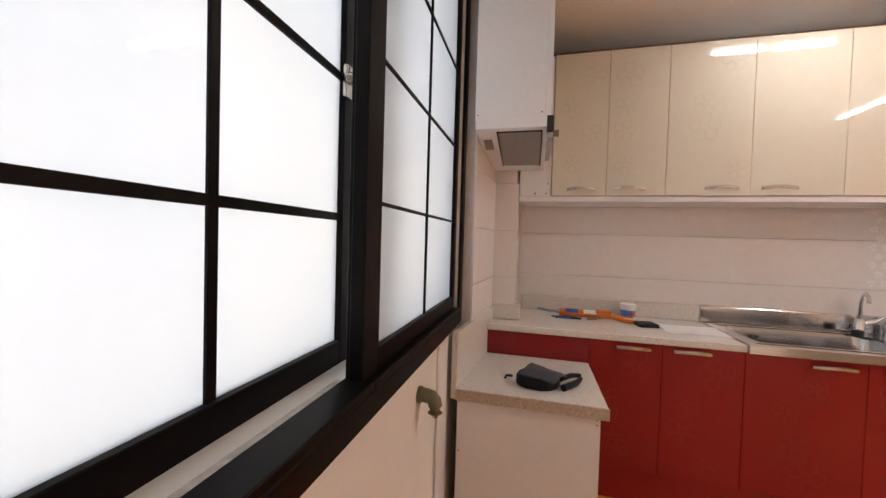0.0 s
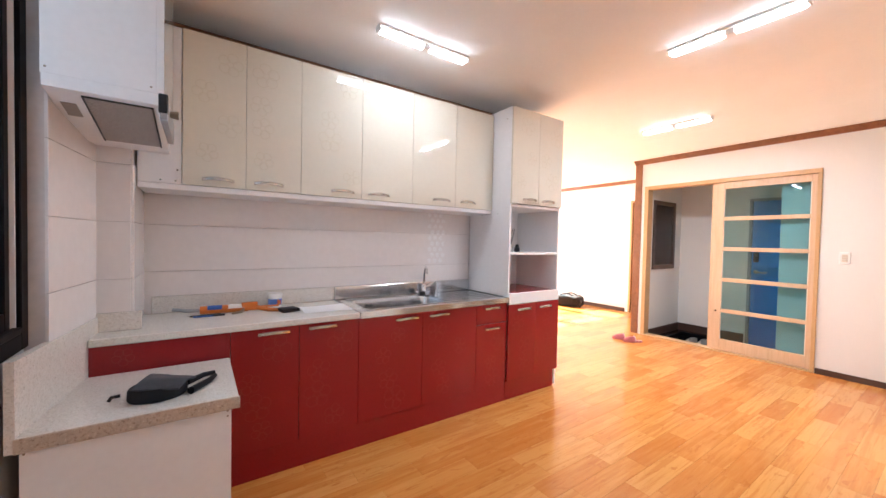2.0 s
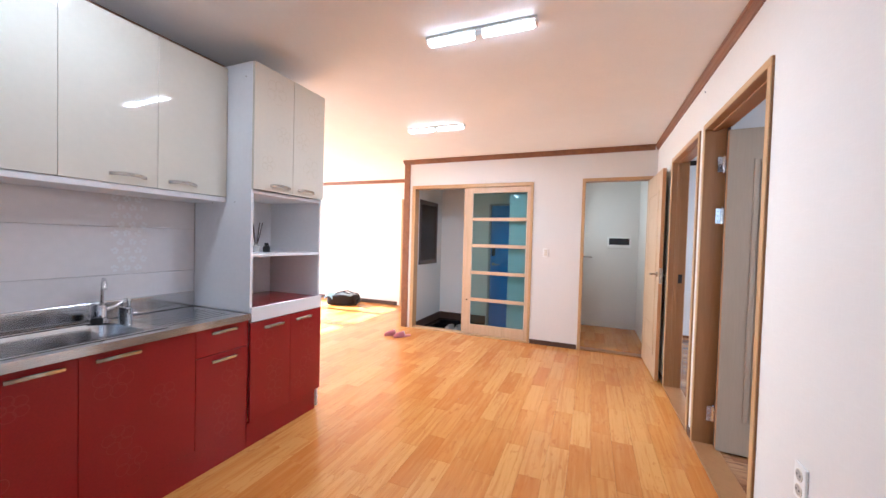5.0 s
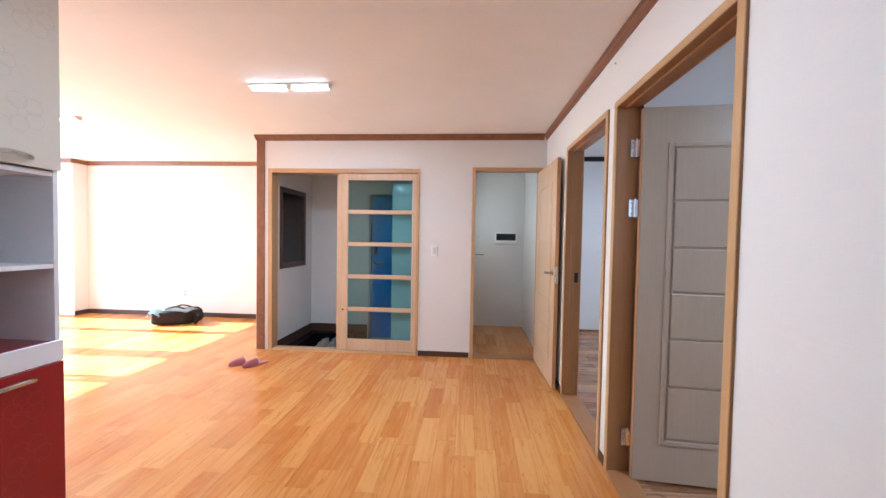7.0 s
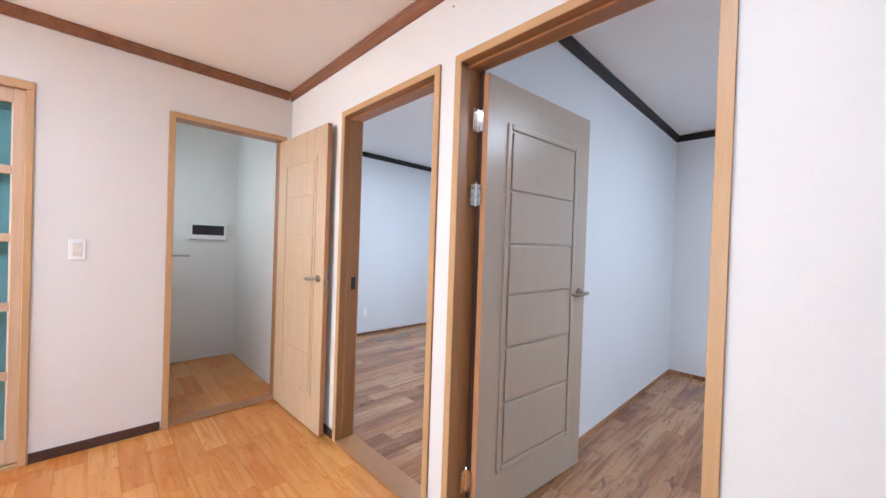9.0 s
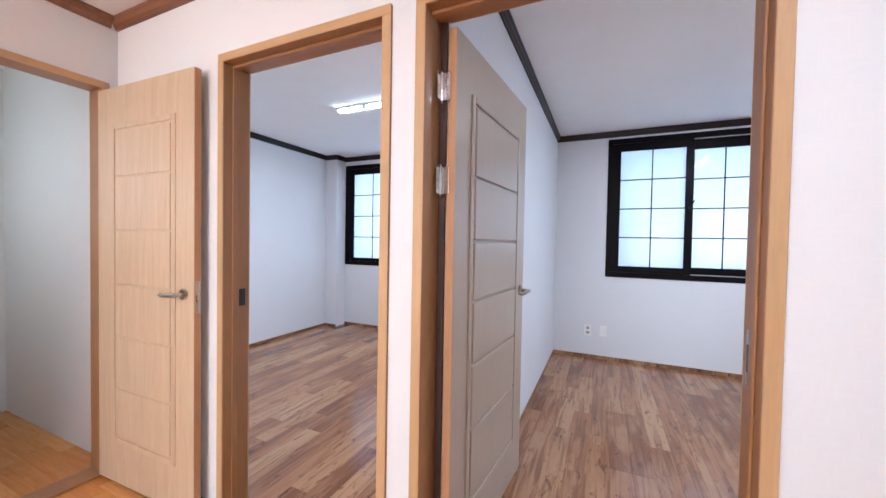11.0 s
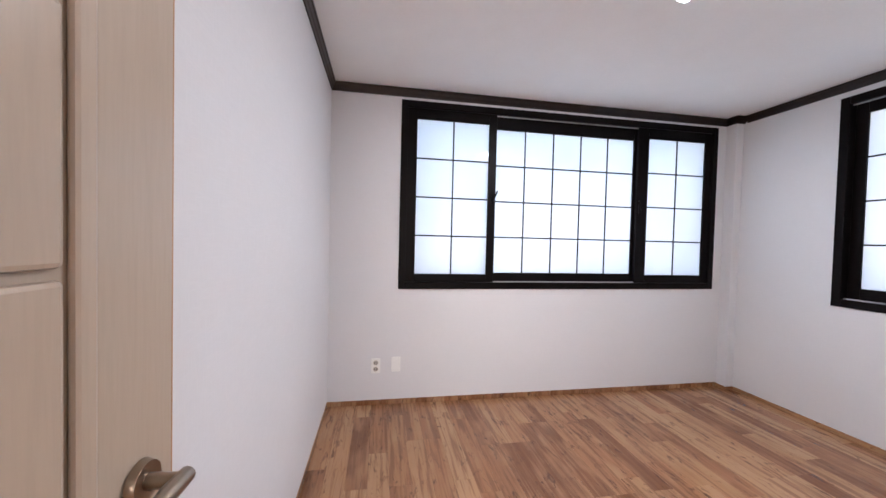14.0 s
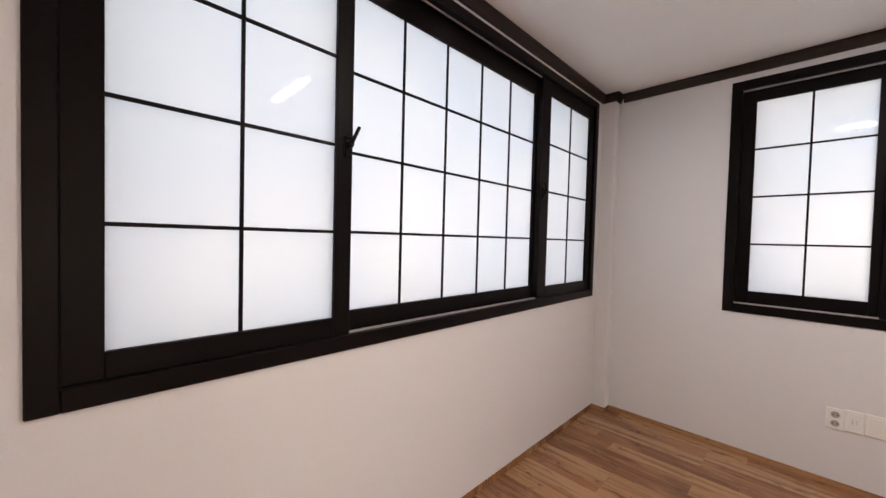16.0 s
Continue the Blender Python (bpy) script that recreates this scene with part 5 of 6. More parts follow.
def slipper(at, turn, material, inner):
    """An open-heeled slipper, toe to +x: sole, insole and a domed band over the toes."""
    th = thing("slipper", at, "pink house slipper lying on the oak floor", "slipper", "pair of pink slippers")
    x, y, z = at
    part("sole", prism([(x + u, y + v) for u, v in sole_outline(0.25, 0.095)], "z", z, z + 0.014), material, th)
    part("insole", prism([(x + u, y + v) for u, v in sole_outline(0.238, 0.084)], "z", z + 0.0145, z + 0.018), inner, th)
    b = bmesh.new()
    rings = []
    for i in range(8):
        s = i / 7
        u = 0.118 - 0.135 * s
        hw = 0.047 * math.sqrt(max(0.05, 1 - (u / 0.127) ** 2)) + 0.003
        top = 0.022 + 0.040 * math.sin(math.pi * 0.5 * s) ** 0.7
        rings.append([b.verts.new((x + u, y + hw * math.cos(math.pi * k / 8), z + 0.008 + top * math.sin(math.pi * k / 8))) for k in range(9)])
    for u, v in zip(rings, rings[1:]):
        for k in range(8):
            b.faces.new((u[k], u[k + 1], v[k + 1], v[k]))
    bmesh.ops.solidify(b, geom=b.faces[:], thickness=0.004)
    part("band", b, material, th, smooth=True)
    rim = [(x - 0.018, y + 0.0475 * math.cos(math.pi * k / 10), z + 0.010 + 0.062 * math.sin(math.pi * k / 10)) for k in range(11)]
    part("trim", tube(rim, 0.005, 8), CUFF, th, "pale stitched trim", True)
    th.matrix_basis = Matrix.Translation(at) @ Matrix.Rotation(radians(turn), 4, "Z")
    return th


PINK = plain("pink_fabric", (0.62, 0.21, 0.23), 0.8, grain=0.15, size=150, bump=0.2)
PINK2 = plain("pink_insole", (0.60, 0.25, 0.25), 0.85, grain=0.1, size=150)
CUFF = plain("pale_pink_trim", (0.78, 0.56, 0.53), 0.85, grain=0.1, size=200)
slipper((6.465, 3.712, 0.001), 140, PINK, PINK2)
slipper((6.452, 3.563, 0.001), 143, PINK, PINK2)


def sneaker(at, turn):
    """A low sneaker, toe to +x: rubber sole, padded upper, toe cap, tongue, laces."""
    th = thing("sneaker", at, "worn white sneaker on the black entrance tiles", "shoe", "pair of white sneakers")
    x, y, z = at
    part("sole", prism([(x + u, y + v) for u, v in sole_outline(0.28, 0.10)], "z", z, z + 0.026), SHOE, th)
    b = bmesh.new()
    rings = []
    for i in range(10):
        s = i / 9
        u = 0.13 - 0.26 * s
        hw = 0.045 * math.sqrt(max(0.06, 1 - (u / 0.145) ** 2))
        top = 0.035 + 0.055 * min(1, max(0, (s - 0.12) / 0.45)) ** 0.9
        rings.append([b.verts.new((x + u, y + hw * math.cos(math.pi * k / 10) * (1 - 0.25 * math.sin(math.pi * k / 10) * min(1, s * 2)), z + 0.024 + top * math.sin(math.pi * k / 10) ** 0.8)) for k in range(11)])
    for i, (u, v) in enumerate(zip(rings, rings[1:])):
        for k in range(10):
            if not (i >= 5 and 3 <= k <= 6):
                b.faces.new((u[k], u[k + 1], v[k + 1], v[k]))
    bmesh.ops.solidify(b, geom=b.faces[:], thickness=0.005)
    part("upper", b, SHOE, th, smooth=True)
    part("tongue", box(x - 0.03, y - 0.018, z + 0.085, x + 0.03, y + 0.018, z + 0.098, 0.004, 2), DARK, th, "black tongue")
    for k in range(4):
        part("lace", rod((x + 0.01 + 0.018 * k, y - 0.024, z + 0.092 - 0.007 * k), (x + 0.022 + 0.018 * k, y + 0.024, z + 0.092 - 0.007 * k), 0.003, seg=8), SHOE, th)
    part("heel_tab", box(x - 0.132, y - 0.012, z + 0.05, x - 0.124, y + 0.012, z + 0.10, 0.003), DARK, th)
    th.matrix_basis = Matrix.Translation(at) @ Matrix.Rotation(radians(turn), 4, "Z")


SHOE = plain("white_shoe_leather", (0.62, 0.58, 0.53), 0.6, grain=0.1, bump=0.1)
sneaker((7.57, 3.33, -0.153), 168)
sneaker((7.60, 3.20, -0.153), 176)

# ---- living area and small room ----
fd = door_frame("door_frame_living", "y", 3.895, 4.69, 8.385, 8.525, 2.075, "orange-brown wooden door frame in the sunlit wall")
ld = thing("living_door", (8.45, 4.29, 0), "closed orange oak door in the living area", "door")
part("leaf", box(8.43, 3.933, 0.014, 8.466, 4.652, 2.036, 0.003), LEAF_EDGE, ld)
lever(ld, (8.43, 4.59, 1.0), (-1, 0, 0), (0, -1, 0), SATIN)

LEATHER = plain("brown_black_leather", (0.016, 0.010, 0.009), 0.6, spec=0.25, grain=0.3, bump=0.3, size=60)
LINING = plain("grey_vinyl", (0.07, 0.085, 0.09), 0.3, grain=0.3)
CLOTH = plain("pale_teal_cloth", (0.30, 0.46, 0.50), 0.7, grain=0.2, size=70, bump=0.2)
dbag = thing("duffel_bag", (7.95, 5.66, 0), "slumped dark leather holdall with pale cloth on top", "bag")
b = bmesh.new()
bmesh.ops.create_uvsphere(b, u_segments=64, v_segments=40, radius=1)
for v in b.verts:
    p = v.co.copy()
    q = Vector([math.copysign(abs(c) ** 0.38, c) for c in p])
    wob = noise.noise(p * 1.7) * 0.09 - 0.06 * abs(noise.noise(p * 3.7 + Vector((5, 2, 1)))) + 0.02 * noise.noise(p * 11)
    lean = 0.10 * q.y
    v.co = (7.95 + 0.155 * q.x * (1 + wob) * (1 - 0.10 * max(0, q.z)) - lean, 5.68 + 0.235 * q.y * (1 + wob * 0.7) * (1 - 0.06 * q.z), 0.108 + 0.107 * q.z * (1 + wob * (1.3 if q.z > 0 else 0)) - 0.02 * max(0, q.z) * q.y)
part("body", b, LEATHER, dbag, smooth=True)


def crumple(cx, cy, cz, lx, ly, rise, droop, seed):
    b = bmesh.new()
    bmesh.ops.create_grid(b, x_segments=36, y_segments=30, size=1)
    for v in b.verts:
        u, w = v.co.x, v.co.y
        n1 = noise.noise(Vector((u * 2.2, w * 2.2, seed))) + 0.6 * abs(noise.noise(Vector((u * 5, w * 5, seed + 4))))
        edge = 1 + 0.14 * noise.noise(Vector((u * 3, w * 3, seed + 9)))
        v.co = (cx + lx * u * edge, cy + ly * w * edge, cz + rise * n1 - droop * (u * u + w * w) ** 1.5)
    bmesh.ops.solidify(b, geom=b.faces[:], thickness=0.004)
    return b


part("flap", crumple(7.93, 5.62, 0.226, 0.125, 0.20, 0.018, 0.012, 3.0), LINING, dbag, "crumpled grey glossy flap", True)
part("cloth", crumple(7.84, 5.87, 0.212, 0.115, 0.085, 0.050, 0.030, 7.0), CLOTH, dbag, "pale teal crumpled cloth", True)
for dx in (-0.075, 0.06):
    part("carry_handle", tube([(7.95 + dx - 0.10 * (k - 6) / 12, 5.50 + 0.30 * k / 12, 0.205 + 0.055 * math.sin(math.pi * k / 12)) for k in range(13)], 0.011, 10), LEATHER, dbag, smooth=True)
part("end_strap", tube([(7.93, 5.36, 0.14), (7.90, 5.315, 0.13), (7.87, 5.315, 0.07), (7.87, 5.35, 0.03)], 0.016, 10), LEATHER, dbag, smooth=True)

pb = thing("distribution_board", (8.45, 0.87, 1.26), "white wall-mounted fuse board with a dark window", "fuse box")
part("body", box(8.415, 0.705, 1.255, 8.459, 1.035, 1.425, 0.006, 2), PLASTIC, pb)
part("window", box(8.410, 0.728, 1.305, 8.416, 1.012, 1.405, 0.002), plain("smoked_window", (0.02, 0.022, 0.03), 0.12), pb, "smoked dark window")
part("catch", box(8.408, 0.80, 1.290, 8.415, 0.86, 1.298, 0.001), IVORY, pb)
part("latch_bar", box(XF + 0.030, 1.255, 1.140, XF + 0.042, 1.354, 1.152, 0.002), SATIN, f1, "thin steel latch bar")


def socket(at, turn, label, kind="socket"):
    """A wall plate on a wall; in its own space the wall is y = 0 and the room is towards -y."""
    th = thing("wall_" + kind, at, label, "wall socket" if kind == "socket" else "wall switch")
    x, y, z = at
    part("plate", box(x - 0.036, y - 0.009, z - 0.060, x + 0.036, y, z + 0.060, 0.004, 2), PLASTIC, th)
    if kind == "socket":
        for dz in (-0.025, 0.025):
            s = part("outlet", rod((x, y - 0.009, z + dz), (x, y - 0.0115, z + dz), 0.021, 0.020, 24), IVORY, th, smooth=True)
            # flat darker disc: shade of the sunken outlet put into its colour
            part("recess_shade", rod((x, y - 0.0114, z + dz), (x, y - 0.0119, z + dz), 0.017, seg=24), SHADE, s)
            for d in (-0.009, 0.009):
                part("pin_hole", rod((x + d, y - 0.0118, z + dz), (x + d, y - 0.0126, z + dz), 0.0034, seg=10), DARK, s)
    elif kind == "switch":
        for dz in (-0.026, 0.0, 0.026):
            part("rocker", box(x - 0.019, y - 0.013, z + dz - 0.011, x + 0.019, y - 0.008, z + dz + 0.011, 0.002), IVORY, th)
    else:
        part("cover", box(x - 0.026, y - 0.011, z - 0.046, x + 0.026, y - 0.008, z + 0.046, 0.002), PLASTIC, th)
        if kind == "phone_plate":
            for dx in (-0.008, 0.008):
                for dz in (-0.007, 0.007):
                    part("pin_hole", rod((x + dx, y - 0.0108, z + dz), (x + dx, y - 0.0118, z + dz), 0.0022, seg=8), DARK, th)
    th.matrix_basis = Matrix.Translation(at) @ Matrix.Rotation(radians(turn), 4, "Z")
    return th


SHADE = plain("socket_recess_shade", (0.42, 0.39, 0.35), 0.5)
DS, BP = "double wall socket in a white plate", "blank white wall plate"
socket((4.658, -2.70, 0.315), 180, DS)
socket((4.499, -2.70, 0.322), 180, BP, "blank_plate")
socket((1.38, -1.363, 0.388), 90, DS)
socket((1.38, -1.290, 0.394), 90, "white telephone plate with four small holes", "phone_plate")
socket((1.38, -1.217, 0.396), 90, BP, "blank_plate")
socket((8.30, -0.82, 0.32), -90, DS)
socket((8.30, -0.98, 0.32), -90, BP, "blank_plate")
socket((8.40, 5.93, 0.37), -90, DS)
socket((8.40, 6.03, 0.37), -90, BP, "blank_plate")
socket((XF, 1.80, 1.18), -90, "three-way ivory light switch beside the sliding door", "switch")
socket((3.775, YS, 0.53), 180, DS)

nail = thing("wall_nail", (5.131, YS, 2.34), "small grey nail head in the papered wall", "nail")
part("head", rod((5.131, YS, 2.34), (5.131, YS + 0.006, 2.34), 0.005, seg=10), GREY, nail)

# ---- small things in the kitchen ----
pouch = thing("shoulder_pouch", (1.63, 2.86, 0.677), "soft black shoulder pouch with a grey flap on the stand", "bag")
BLK = plain("black_nylon", (0.006, 0.007, 0.010), 0.55, grain=0.3, bump=0.25, size=90, spec=0.25)
GRY = plain("grey_nylon", (0.045, 0.050, 0.062), 0.6, grain=0.2, bump=0.25, size=90)


def soft_slab(corners, z0, h, cut=0.25):
    """A stuffed flat body over a cornered outline: corners cut round, sides bulging, top a little sunken."""
    pts = [Vector(c) for c in corners]
    for _ in range(3):
        pts = [q for a, c in zip(pts, pts[1:] + pts[:1]) for q in (a.lerp(c, cut), a.lerp(c, 1 - cut))]
    mid = sum(pts, Vector((0, 0))) / len(pts)
    b = bmesh.new()
    rings = []
    for f, z in ((0.94, 0.0), (1.0, 0.18), (1.01, 0.5), (0.985, 0.85), (0.93, 1.0), (0.80, 0.94), (0.45, 0.90)):
        rings.append([b.verts.new((*(mid + (q - mid) * (f + 0.02 * noise.noise(Vector((q.x * 30, q.y * 30, z * 3))))), z0 + h * z)) for q in pts])
    n = len(pts)
    for u, v in zip(rings, rings[1:]):
        for k in range(n):
            b.faces.new((u[k], u[(k + 1) % n], v[(k + 1) % n], v[k]))
    b.faces.new(rings[0][::-1])
    b.faces.new(rings[-1])
    return b


PX, PY = 0.0, 0.055
part("body", soft_slab([(1.525 + PX, 2.690 + PY), (1.668 + PX, 2.640 + PY), (1.752 + PX, 2.745 + PY), (1.600 + PX, 2.815 + PY)], 0.677, 0.047), BLK, pouch, smooth=True)
b = bmesh.new()
bmesh.ops.create_grid(b, x_segments=20, y_segments=14, size=0.5)
fa, fb, fc, fe = Vector((1.565, 2.745, 0.727)), Vector((1.700, 2.700, 0.722)), Vector((1.752, 2.795, 0.724)), Vector((1.615, 2.875, 0.735))
for v in b.verts:
    u, w = v.co.x + 0.5, v.co.y + 0.5
    v.co = fa.lerp(fb, u).lerp(fe.lerp(fc, u), w) + Vector((0, 0, 0.010 * math.sin(math.pi * w) + 0.004 * noise.noise(Vector((u * 3, w * 3, 1)))))
bmesh.ops.solidify(b, geom=b.faces[:], thickness=0.006)
part("flap", b, GRY, pouch, "grey flap", True)
part("strap", tube([(1.725, 2.790, 0.708), (1.775, 2.845, 0.708), (1.812, 2.880, 0.700), (1.816, 2.872, 0.690), (1.795, 2.825, 0.688), (1.735, 2.740, 0.690)], [0.012, 0.010, 0.009, 0.009, 0.012, 0.014], 10), BLK, pouch, smooth=True)
part("zip_pull", tube([(1.535, 2.750, 0.712), (1.512, 2.748, 0.712), (1.505, 2.745, 0.700)], 0.006, 8), BLK, pouch, smooth=True)

ORANGE = plain("orange_plastic", (0.62, 0.17, 0.025), 0.4, grain=0.05)
LBL = plain("blue_label", (0.03, 0.11, 0.42), 0.4)
gun = thing("caulking_gun", (1.95, 3.50, CT), "orange caulking gun with a sealant cartridge on the worktop", "caulking gun")
gd = Vector((0.50, -0.03, 0)).normalized()
UP = Vector((0, -0.004, 0.006))
g0 = Vector((1.765, 3.515, CT + 0.024))
part("cradle", rod(g0, g0 + gd * 0.235, 0.0225, 0.0225, 20), ORANGE, gun, smooth=True)
part("cartridge_label", rod(g0 + gd * 0.035 + UP, g0 + gd * 0.105 + UP, 0.0185, seg=20), LBL, gun, "blue label band")
part("cartridge_label", rod(g0 + gd * 0.135 + UP, g0 + gd * 0.215 + UP, 0.0185, seg=20), PLASTIC, gun, "white label band")
part("nozzle", tube([g0, g0 - gd * 0.06 + Vector((0, 0, 0.003)), g0 - gd * 0.125 + Vector((0, 0.01, 0.012))], [0.011, 0.0105, 0.009], 10), GREY, gun, "grey nozzle", True)
part("plunger_rod", rod(g0 + gd * 0.235, g0 + gd * 0.40, 0.006, seg=10), ORANGE, gun)
part("body_frame", box(1.965, 3.480, CT + 0.008, 2.05, 3.510, CT + 0.055, 0.006, 2), ORANGE, gun)
part("grip", tube([g0 + gd * 0.27, g0 + gd * 0.33 + Vector((0.01, -0.05, -0.012)), g0 + gd * 0.39 + Vector((0.02, -0.075, -0.018))], [0.013, 0.012, 0.010], 10), ORANGE, gun, smooth=True)
part("trigger", tube([g0 + gd * 0.22, g0 + gd * 0.20 + Vector((0, -0.04, -0.015)), g0 + gd * 0.15 + Vector((0, -0.06, -0.020))], [0.008, 0.008, 0.006], 10), BRONZE, gun, smooth=True)
part("rod_hook", tube([g0 + gd * 0.39, g0 + gd * 0.41 + Vector((0, 0.01, 0.012)), g0 + gd * 0.40 + Vector((0, 0.02, 0.028))], 0.006, 8), ORANGE, gun, smooth=True)


def pen(p, q, material, label):
    th = thing("pen", p, label, "pen")
    p, q = Vector(p), Vector(q)
    b = part("barrel", rod(p, q, 0.0045, seg=12), material, th, smooth=True)
    part("cap", rod(p + (q - p) * 0.62, q, 0.0055, seg=12), DARK, th, smooth=True)
    part("tip", rod(p, p - (q - p).normalized() * 0.012, 0.004, 0.001, 10), SATIN, th)


pen((1.735, 3.425, CT + 0.006), (1.88, 3.435, CT + 0.006), LBL, "blue pen lying on the speckled worktop")
pen((1.72, 3.450, CT + 0.006), (1.86, 3.452, CT + 0.006), DARK, "black pen lying on the speckled worktop")

tub = thing("plastic_tub", (2.16, 3.59, CT), "small white plastic tub with a blue label", "tub")
part("body", lathe([(0.036, 0.001), (0.038, 0.010), (0.041, 0.070), (0.041, 0.072)], (2.16, 3.59, CT), 28), PLASTIC, tub, smooth=True)
part("lid", lathe([(0.0445, 0.0725), (0.0445, 0.084), (0.042, 0.087)], (2.16, 3.59, CT), 28), PLASTIC, tub, smooth=True)
part("label_band", lathe([(0.0388, 0.012), (0.0416, 0.052)], (2.16, 3.59, CT), 28), plain("tub_label_blue", (0.10, 0.22, 0.62), 0.35), tub, "blue printed label", True)
part("label_mark", box(2.167, 3.5465, CT + 0.020, 2.187, 3.5530, CT + 0.046), plain("tub_mark_red", (0.45, 0.04, 0.10), 0.4), tub)

wal = thing("wallet", (2.205, 3.40, CT), "closed black leather wallet on the worktop", "wallet")
part("cover", to_wall(Matrix.Translation((2.205, 3.40, CT)) @ Matrix.Rotation(radians(10), 4, "Z"), box(-0.052, -0.048, 0.001, 0.052, 0.048, 0.010, 0.004, 2)), LEATHER, wal)
part("flap", to_wall(Matrix.Translation((2.205, 3.40, CT)) @ Matrix.Rotation(radians(13), 4, "Z"), box(-0.052, -0.046, 0.0105, 0.050, 0.047, 0.019, 0.004, 2)), LEATHER, wal)
PAPERW = plain("writing_paper", (0.80, 0.79, 0.80), 0.7, grain=0.02, patch=0.02)
for k, (turn, dz) in enumerate(((-4, 0.001), (3, 0.0022))):
    sh2 = thing("paper_sheet", (2.42, 3.375, CT), "white sheet of paper lying on the worktop", "paper", "loose paper sheets")
    b = bmesh.new()
    bmesh.ops.create_grid(b, x_segments=14, y_segments=10, size=0.5)
    for v in b.verts:
        u, w = v.co.x, v.co.y
        v.co = (u * 0.285, w * 0.20, dz + 0.006 * max(0, abs(u) - 0.38) * 4 * (0.5 + w) + 0.0005)
    bmesh.ops.solidify(b, geom=b.faces[:], thickness=0.0004)
    part("sheet", to_wall(Matrix.Translation((2.42, 3.375, CT)) @ Matrix.Rotation(radians(turn), 4, "Z"), b), PAPERW, sh2)

dif = thing("reed_diffuser", (3.99, 3.36, 1.186), "small glass reed diffuser with dark sticks on the shelf", "diffuser")
part("bottle", lathe([(0.024, 0.001), (0.026, 0.006), (0.026, 0.038), (0.010, 0.050), (0.010, 0.062)], (3.99, 3.36, 1.186), 20), plain("pale_glass", (0.60, 0.58, 0.56), 0.08), dif, smooth=True)
part("collar", lathe([(0.012, 0.060), (0.012, 0.070)], (3.99, 3.36, 1.186), 16), SATIN, dif, smooth=True)
for dx, dy in ((-0.022, 0.01), (0.050, 0.0), (-0.035, -0.01), (0.040, 0.015)):
    part("reed", rod((3.99, 3.36, 1.20), (3.99 + dx, 3.36 + dy, 1.186 + 0.20), 0.0028, seg=6), BASE_DARK, dif)
jar = thing("small_bottle", (4.075, 3.36, 1.186), "small black bottle on the open shelf", "bottle")
part("body", lathe([(0.022, 0.001), (0.023, 0.004), (0.023, 0.035), (0.015, 0.044)], (4.075, 3.36, 1.186), 20), DARK, jar, smooth=True)
part("cap", lathe([(0.014, 0.0445), (0.014, 0.060), (0.010, 0.064)], (4.075, 3.36, 1.186), 16), DARK, jar, smooth=True)

OLIVE = plain("olive_pipe_plastic", (0.16, 0.15, 0.085), 0.5, grain=0.1)
el = thing("pipe_elbow", (1.28, 2.27, 0.80), "olive plastic pipe elbow sticking out of the wall", "pipe")
part("elbow", tube([(1.281, 2.270, 0.800), (1.305, 2.270, 0.800), (1.322, 2.270, 0.796), (1.331, 2.270, 0.786), (1.334, 2.270, 0.772), (1.334, 2.270, 0.752)], [0.021, 0.021, 0.021, 0.021, 0.021, 0.022], 18), OLIVE, el, smooth=True)
part("collar", rod((1.281, 2.27, 0.80), (1.292, 2.27, 0.80), 0.0245, seg=20), OLIVE, el, smooth=True)
part("stub", rod((1.334, 2.270, 0.752), (1.334, 2.270, 0.738), 0.009, seg=12), SATIN, el)
setting("trim_window_panel", box(1.281, 2.475, 0.002, 1.292, 2.600, 0.896, 0.003), WHITE, "white upright panel strip under the window", "trim")

# pale raised decoration on a stretch of the tiles
# whiter than the tile, so the colour also carries the decoration's sheen
DECO = plain("pearl_decoration", (0.90, 0.88, 0.88), 0.08, grain=0.02)
dk = random.Random(9)
deco_pts = [(3.36 + 0.055 * i + (0.027 if j % 2 else 0), 1.10 + 0.048 * j) for j in range(9) for i in range(3)]

# ---- tiles and planks ----
mesh_of = {}


def piece(name, size, bev, material, parent, at):
    """A block of that size as an object of its own; blocks of one size share one mesh."""
    key = (name, tuple(round(s, 4) for s in size), material.name)
    if key not in mesh_of:
        me = bpy.data.meshes.new(name)
        b = bmesh.new()
        x, y, z = size
        t = bev
        lo = [b.verts.new(v) for v in ((0, 0, 0), (x, 0, 0), (x, y, 0), (0, y, 0))]
        mid = [b.verts.new(v) for v in ((0, 0, z - t), (x, 0, z - t), (x, y, z - t), (0, y, z - t))]
        hi = [b.verts.new(v) for v in ((t, t, z), (x - t, t, z), (x - t, y - t, z), (t, y - t, z))]
        b.faces.new(hi)
        for p, q in ((lo, mid), (mid, hi)):
            for k in range(4):
                b.faces.new((p[k], p[(k + 1) % 4], q[(k + 1) % 4], q[k]))
        b.to_mesh(me)
        b.free()
        me.materials.append(material)
        mesh_of[key] = me
    ob = new(name, mesh_of[key])
    ob.matrix_basis = at
    ob.parent = parent
    return ob


wk_back = bpy.data.objects["wall_kitchen_back"]
wk_left = bpy.data.objects["wall_kitchen_window"]
pil = bpy.data.objects["pillar_4"]
rows = [(0.804, 1.066), (1.066, 1.328), (1.328, 1.590)]


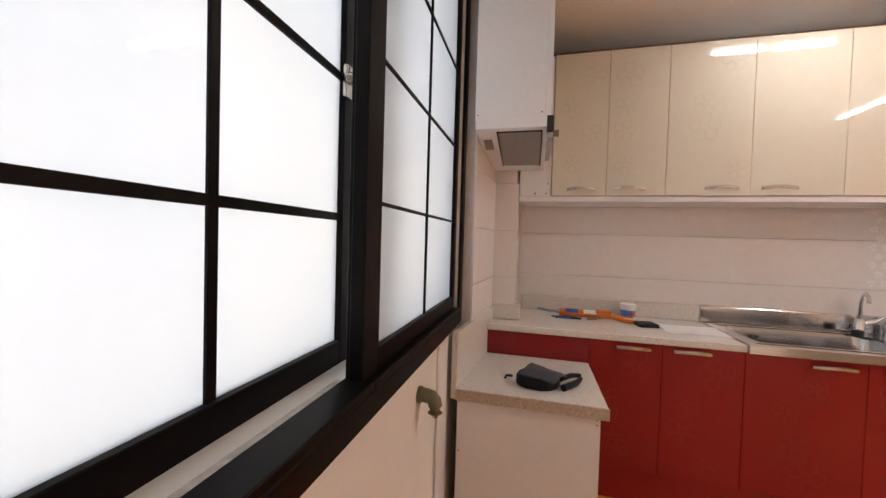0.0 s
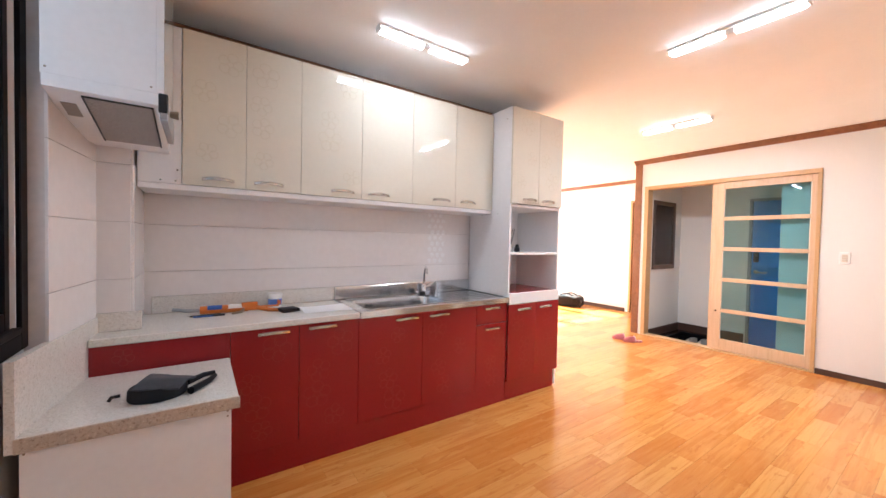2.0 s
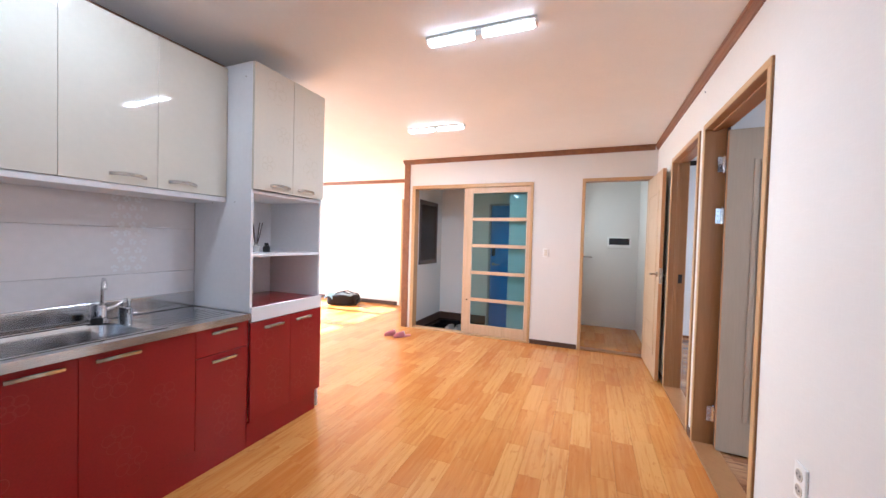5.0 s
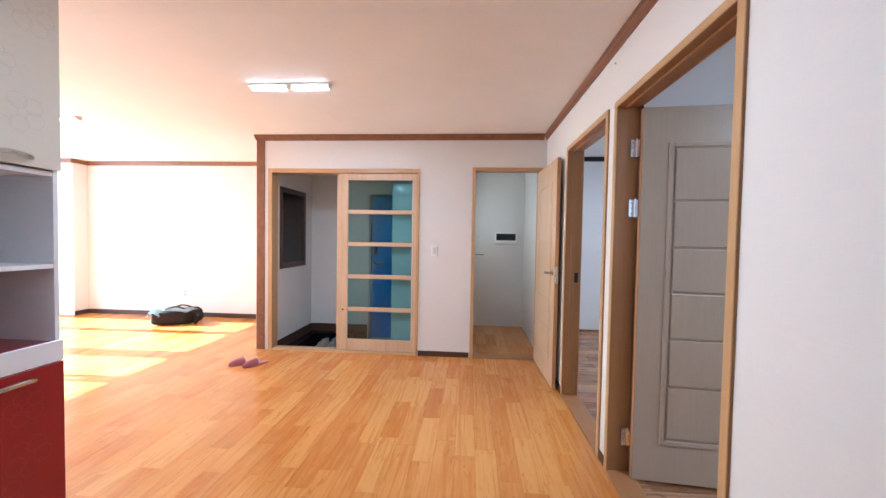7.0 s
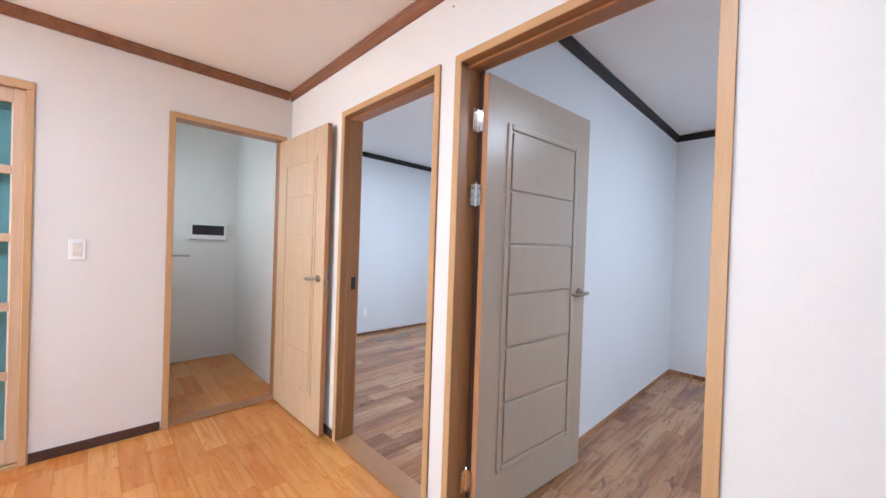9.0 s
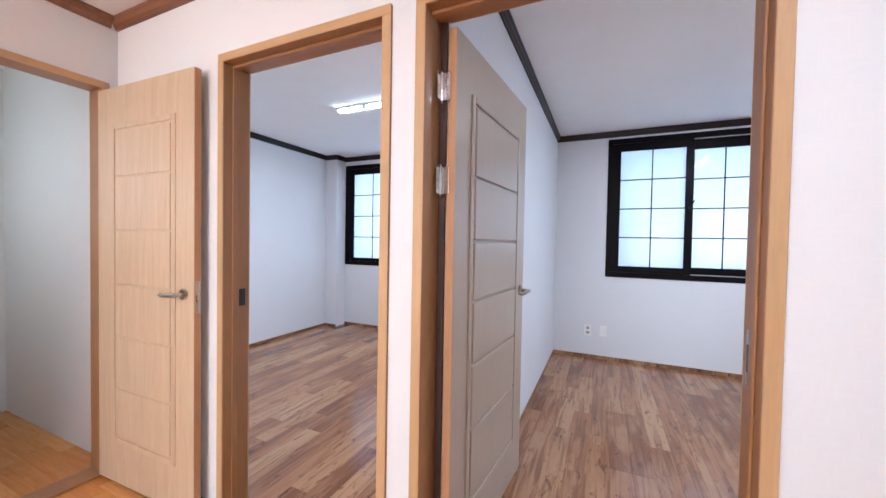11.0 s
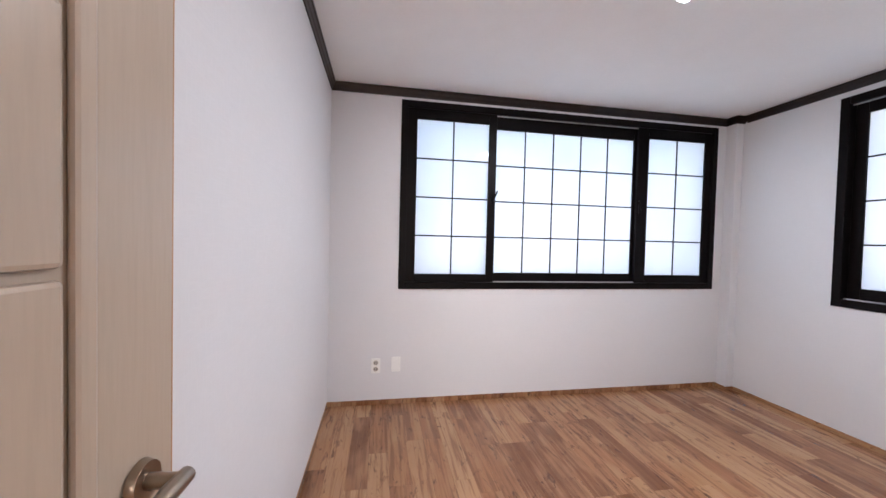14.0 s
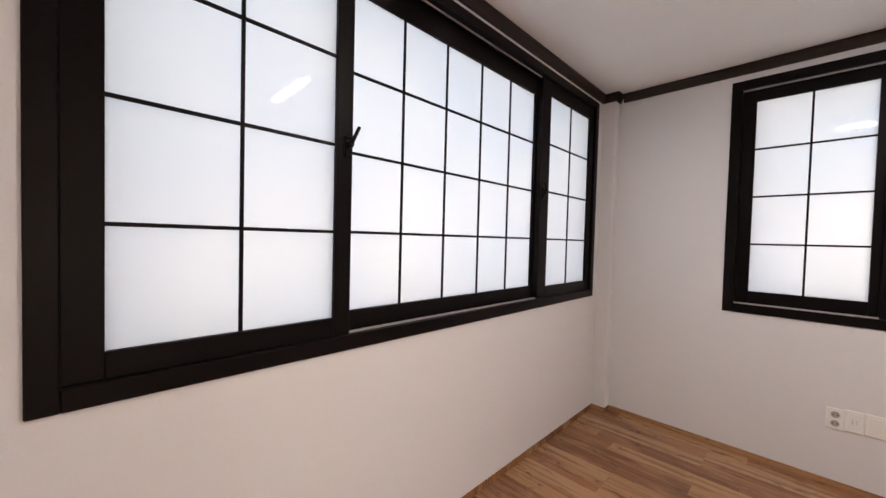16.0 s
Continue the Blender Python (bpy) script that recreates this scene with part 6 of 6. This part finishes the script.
def tile_run(parent, a, c, origin, turn, width, zs=rows):
    """Tiles in a row along a wall; each stands 8 mm proud of the bed, with a 1.5 mm joint."""
    for z0, z1 in zs:
        u = a
        while u < c - 0.01:
            w = min(width, c - u)
            m = Matrix.Translation(origin) @ Matrix.Rotation(radians(turn), 4, "Z") @ Matrix.Translation((u, 0, z0)) @ Matrix.Rotation(radians(90), 4, "X")
            piece("tile", (w - 0.0006, z1 - z0 - 0.002, 0.0095), 0.0012, TILE, parent, m)
            u += width


tile_run(wk_back, 1.502, 3.784, (0, YB, 0), 0, 2.30)
tile_run(pil, 0.0, 0.138, (1.362, 3.30, 0), 0, 0.40, rows + [(1.590, 1.78)])
tile_run(pil, 0.0, 0.37, (1.50, 3.301, 0), 90, 0.40, rows)
tile_bed = setting("wall_kitchen_tile_bed", prism([(1.2805, 2.862), (1.330, 2.862), (1.3735, 3.299), (1.2805, 3.299)], "z", 0.60, H - 0.002), GROUT, "tile bed on the wall beside the window", "wall")
tile_run(tile_bed, 0.0, 0.437, (1.330, 2.862, 0), 84.3, 0.437, [(0.60, 0.804)] + rows + [(1.590, 1.852), (1.852, 2.114), (2.114, 2.376)])
b = bmesh.new()
for u, z in deco_pts:
    for k in range(5):
        a = 2 * math.pi * k / 5 + dk.random()
        cx, cz = u + 0.012 * math.cos(a), z + 0.012 * math.sin(a)
        ring = [b.verts.new((cx + 0.008 * math.cos(q), YB - 0.0102, cz + 0.008 * math.sin(q))) for q in [2 * math.pi * i / 8 for i in range(8)]]
        b.faces.new(ring[::-1])
tagged(part("tile_flower_decoration", b, DECO, wk_back, "pale raised flower decoration on the tiles"), kind="stuff")

pr = random.Random(12)


def planks(parent, material, along, u_of, v0, v1, width, length, limit=10 ** 6):
    """Planks in rows; u_of(v) gives the row's two ends. along: the axis the planks run in. Past the limit they go into one joined part."""
    made, rest = 0, []
    v, row = v0, 0
    while v < v1 - 0.01:
        w = min(width, v1 - v)
        a, c = u_of(v + w / 2)
        u = a
        step = length * pr.choice((0.25, 0.4, 0.55, 0.7, 0.85, 1.0))
        while u < c - 0.005:
            l = min(step, c - u)
            step = length
            if made < limit:
                at = Matrix.Translation((u, v, -0.0075)) if along == "x" else Matrix.Translation((v, u, -0.0075))
                size = (l - 0.0006, w - 0.0006, 0.0075) if along == "x" else (w - 0.0006, l - 0.0006, 0.0075)
                piece("plank", size, 0.0006, material, parent, at)
                made += 1
            else:
                rest.append((u, v, l, w))
            u += l
        v += width
        row += 1
    return rest


rest = planks(floor_hall, FLOOR_OAK, "x", lambda v: (1.285 if v < 3.68 else 4.412, XF - 0.001 if v < 3.84 else 8.398), YS + 0.001, 8.418, 0.126, 0.52, 300)
b = bmesh.new()
for u, v, l, w in rest:
    box(u, v, -0.0075, u + l - 0.0006, v + w - 0.0006, 0, 0, 1, b)
tagged(part("far_planks", b, FLOOR_OAK, floor_hall, "orange oak planks farther back"), kind="stuff")
planks(floor_closet, FLOOR_OAK, "x", lambda v: (XF + 0.115, 8.458), YS - 0.05, 1.52, 0.126, 0.52)
planks(floor_bed, FLOOR_BROWN, "y", lambda v: (-2.698, YS - 0.126), 1.383, 5.028, 0.118, 0.78)
planks(floor_bed2, FLOOR_BROWN, "y", lambda v: (-2.698, YS - 0.126), 5.142, 8.298, 0.118, 0.78)
# the printed sheet turned up along the window walls, plank by plank
for strip, a, c in ((edge_bed, 1.501, 5.028), (edge_second, 5.142, 8.098)):
    u = a
    while u < c - 0.01:
        w = min(0.118, c - u)
        piece("edge_strip", (w - 0.0006, 0.040, 0.003), 0.0004, FLOOR_BROWN, strip, Matrix.Translation((u, -2.697, 0.001)) @ Matrix.Rotation(radians(180), 4, "Z") @ Matrix.Translation((-w, 0, 0)) @ Matrix.Rotation(radians(90), 4, "X"))
        u += 0.118
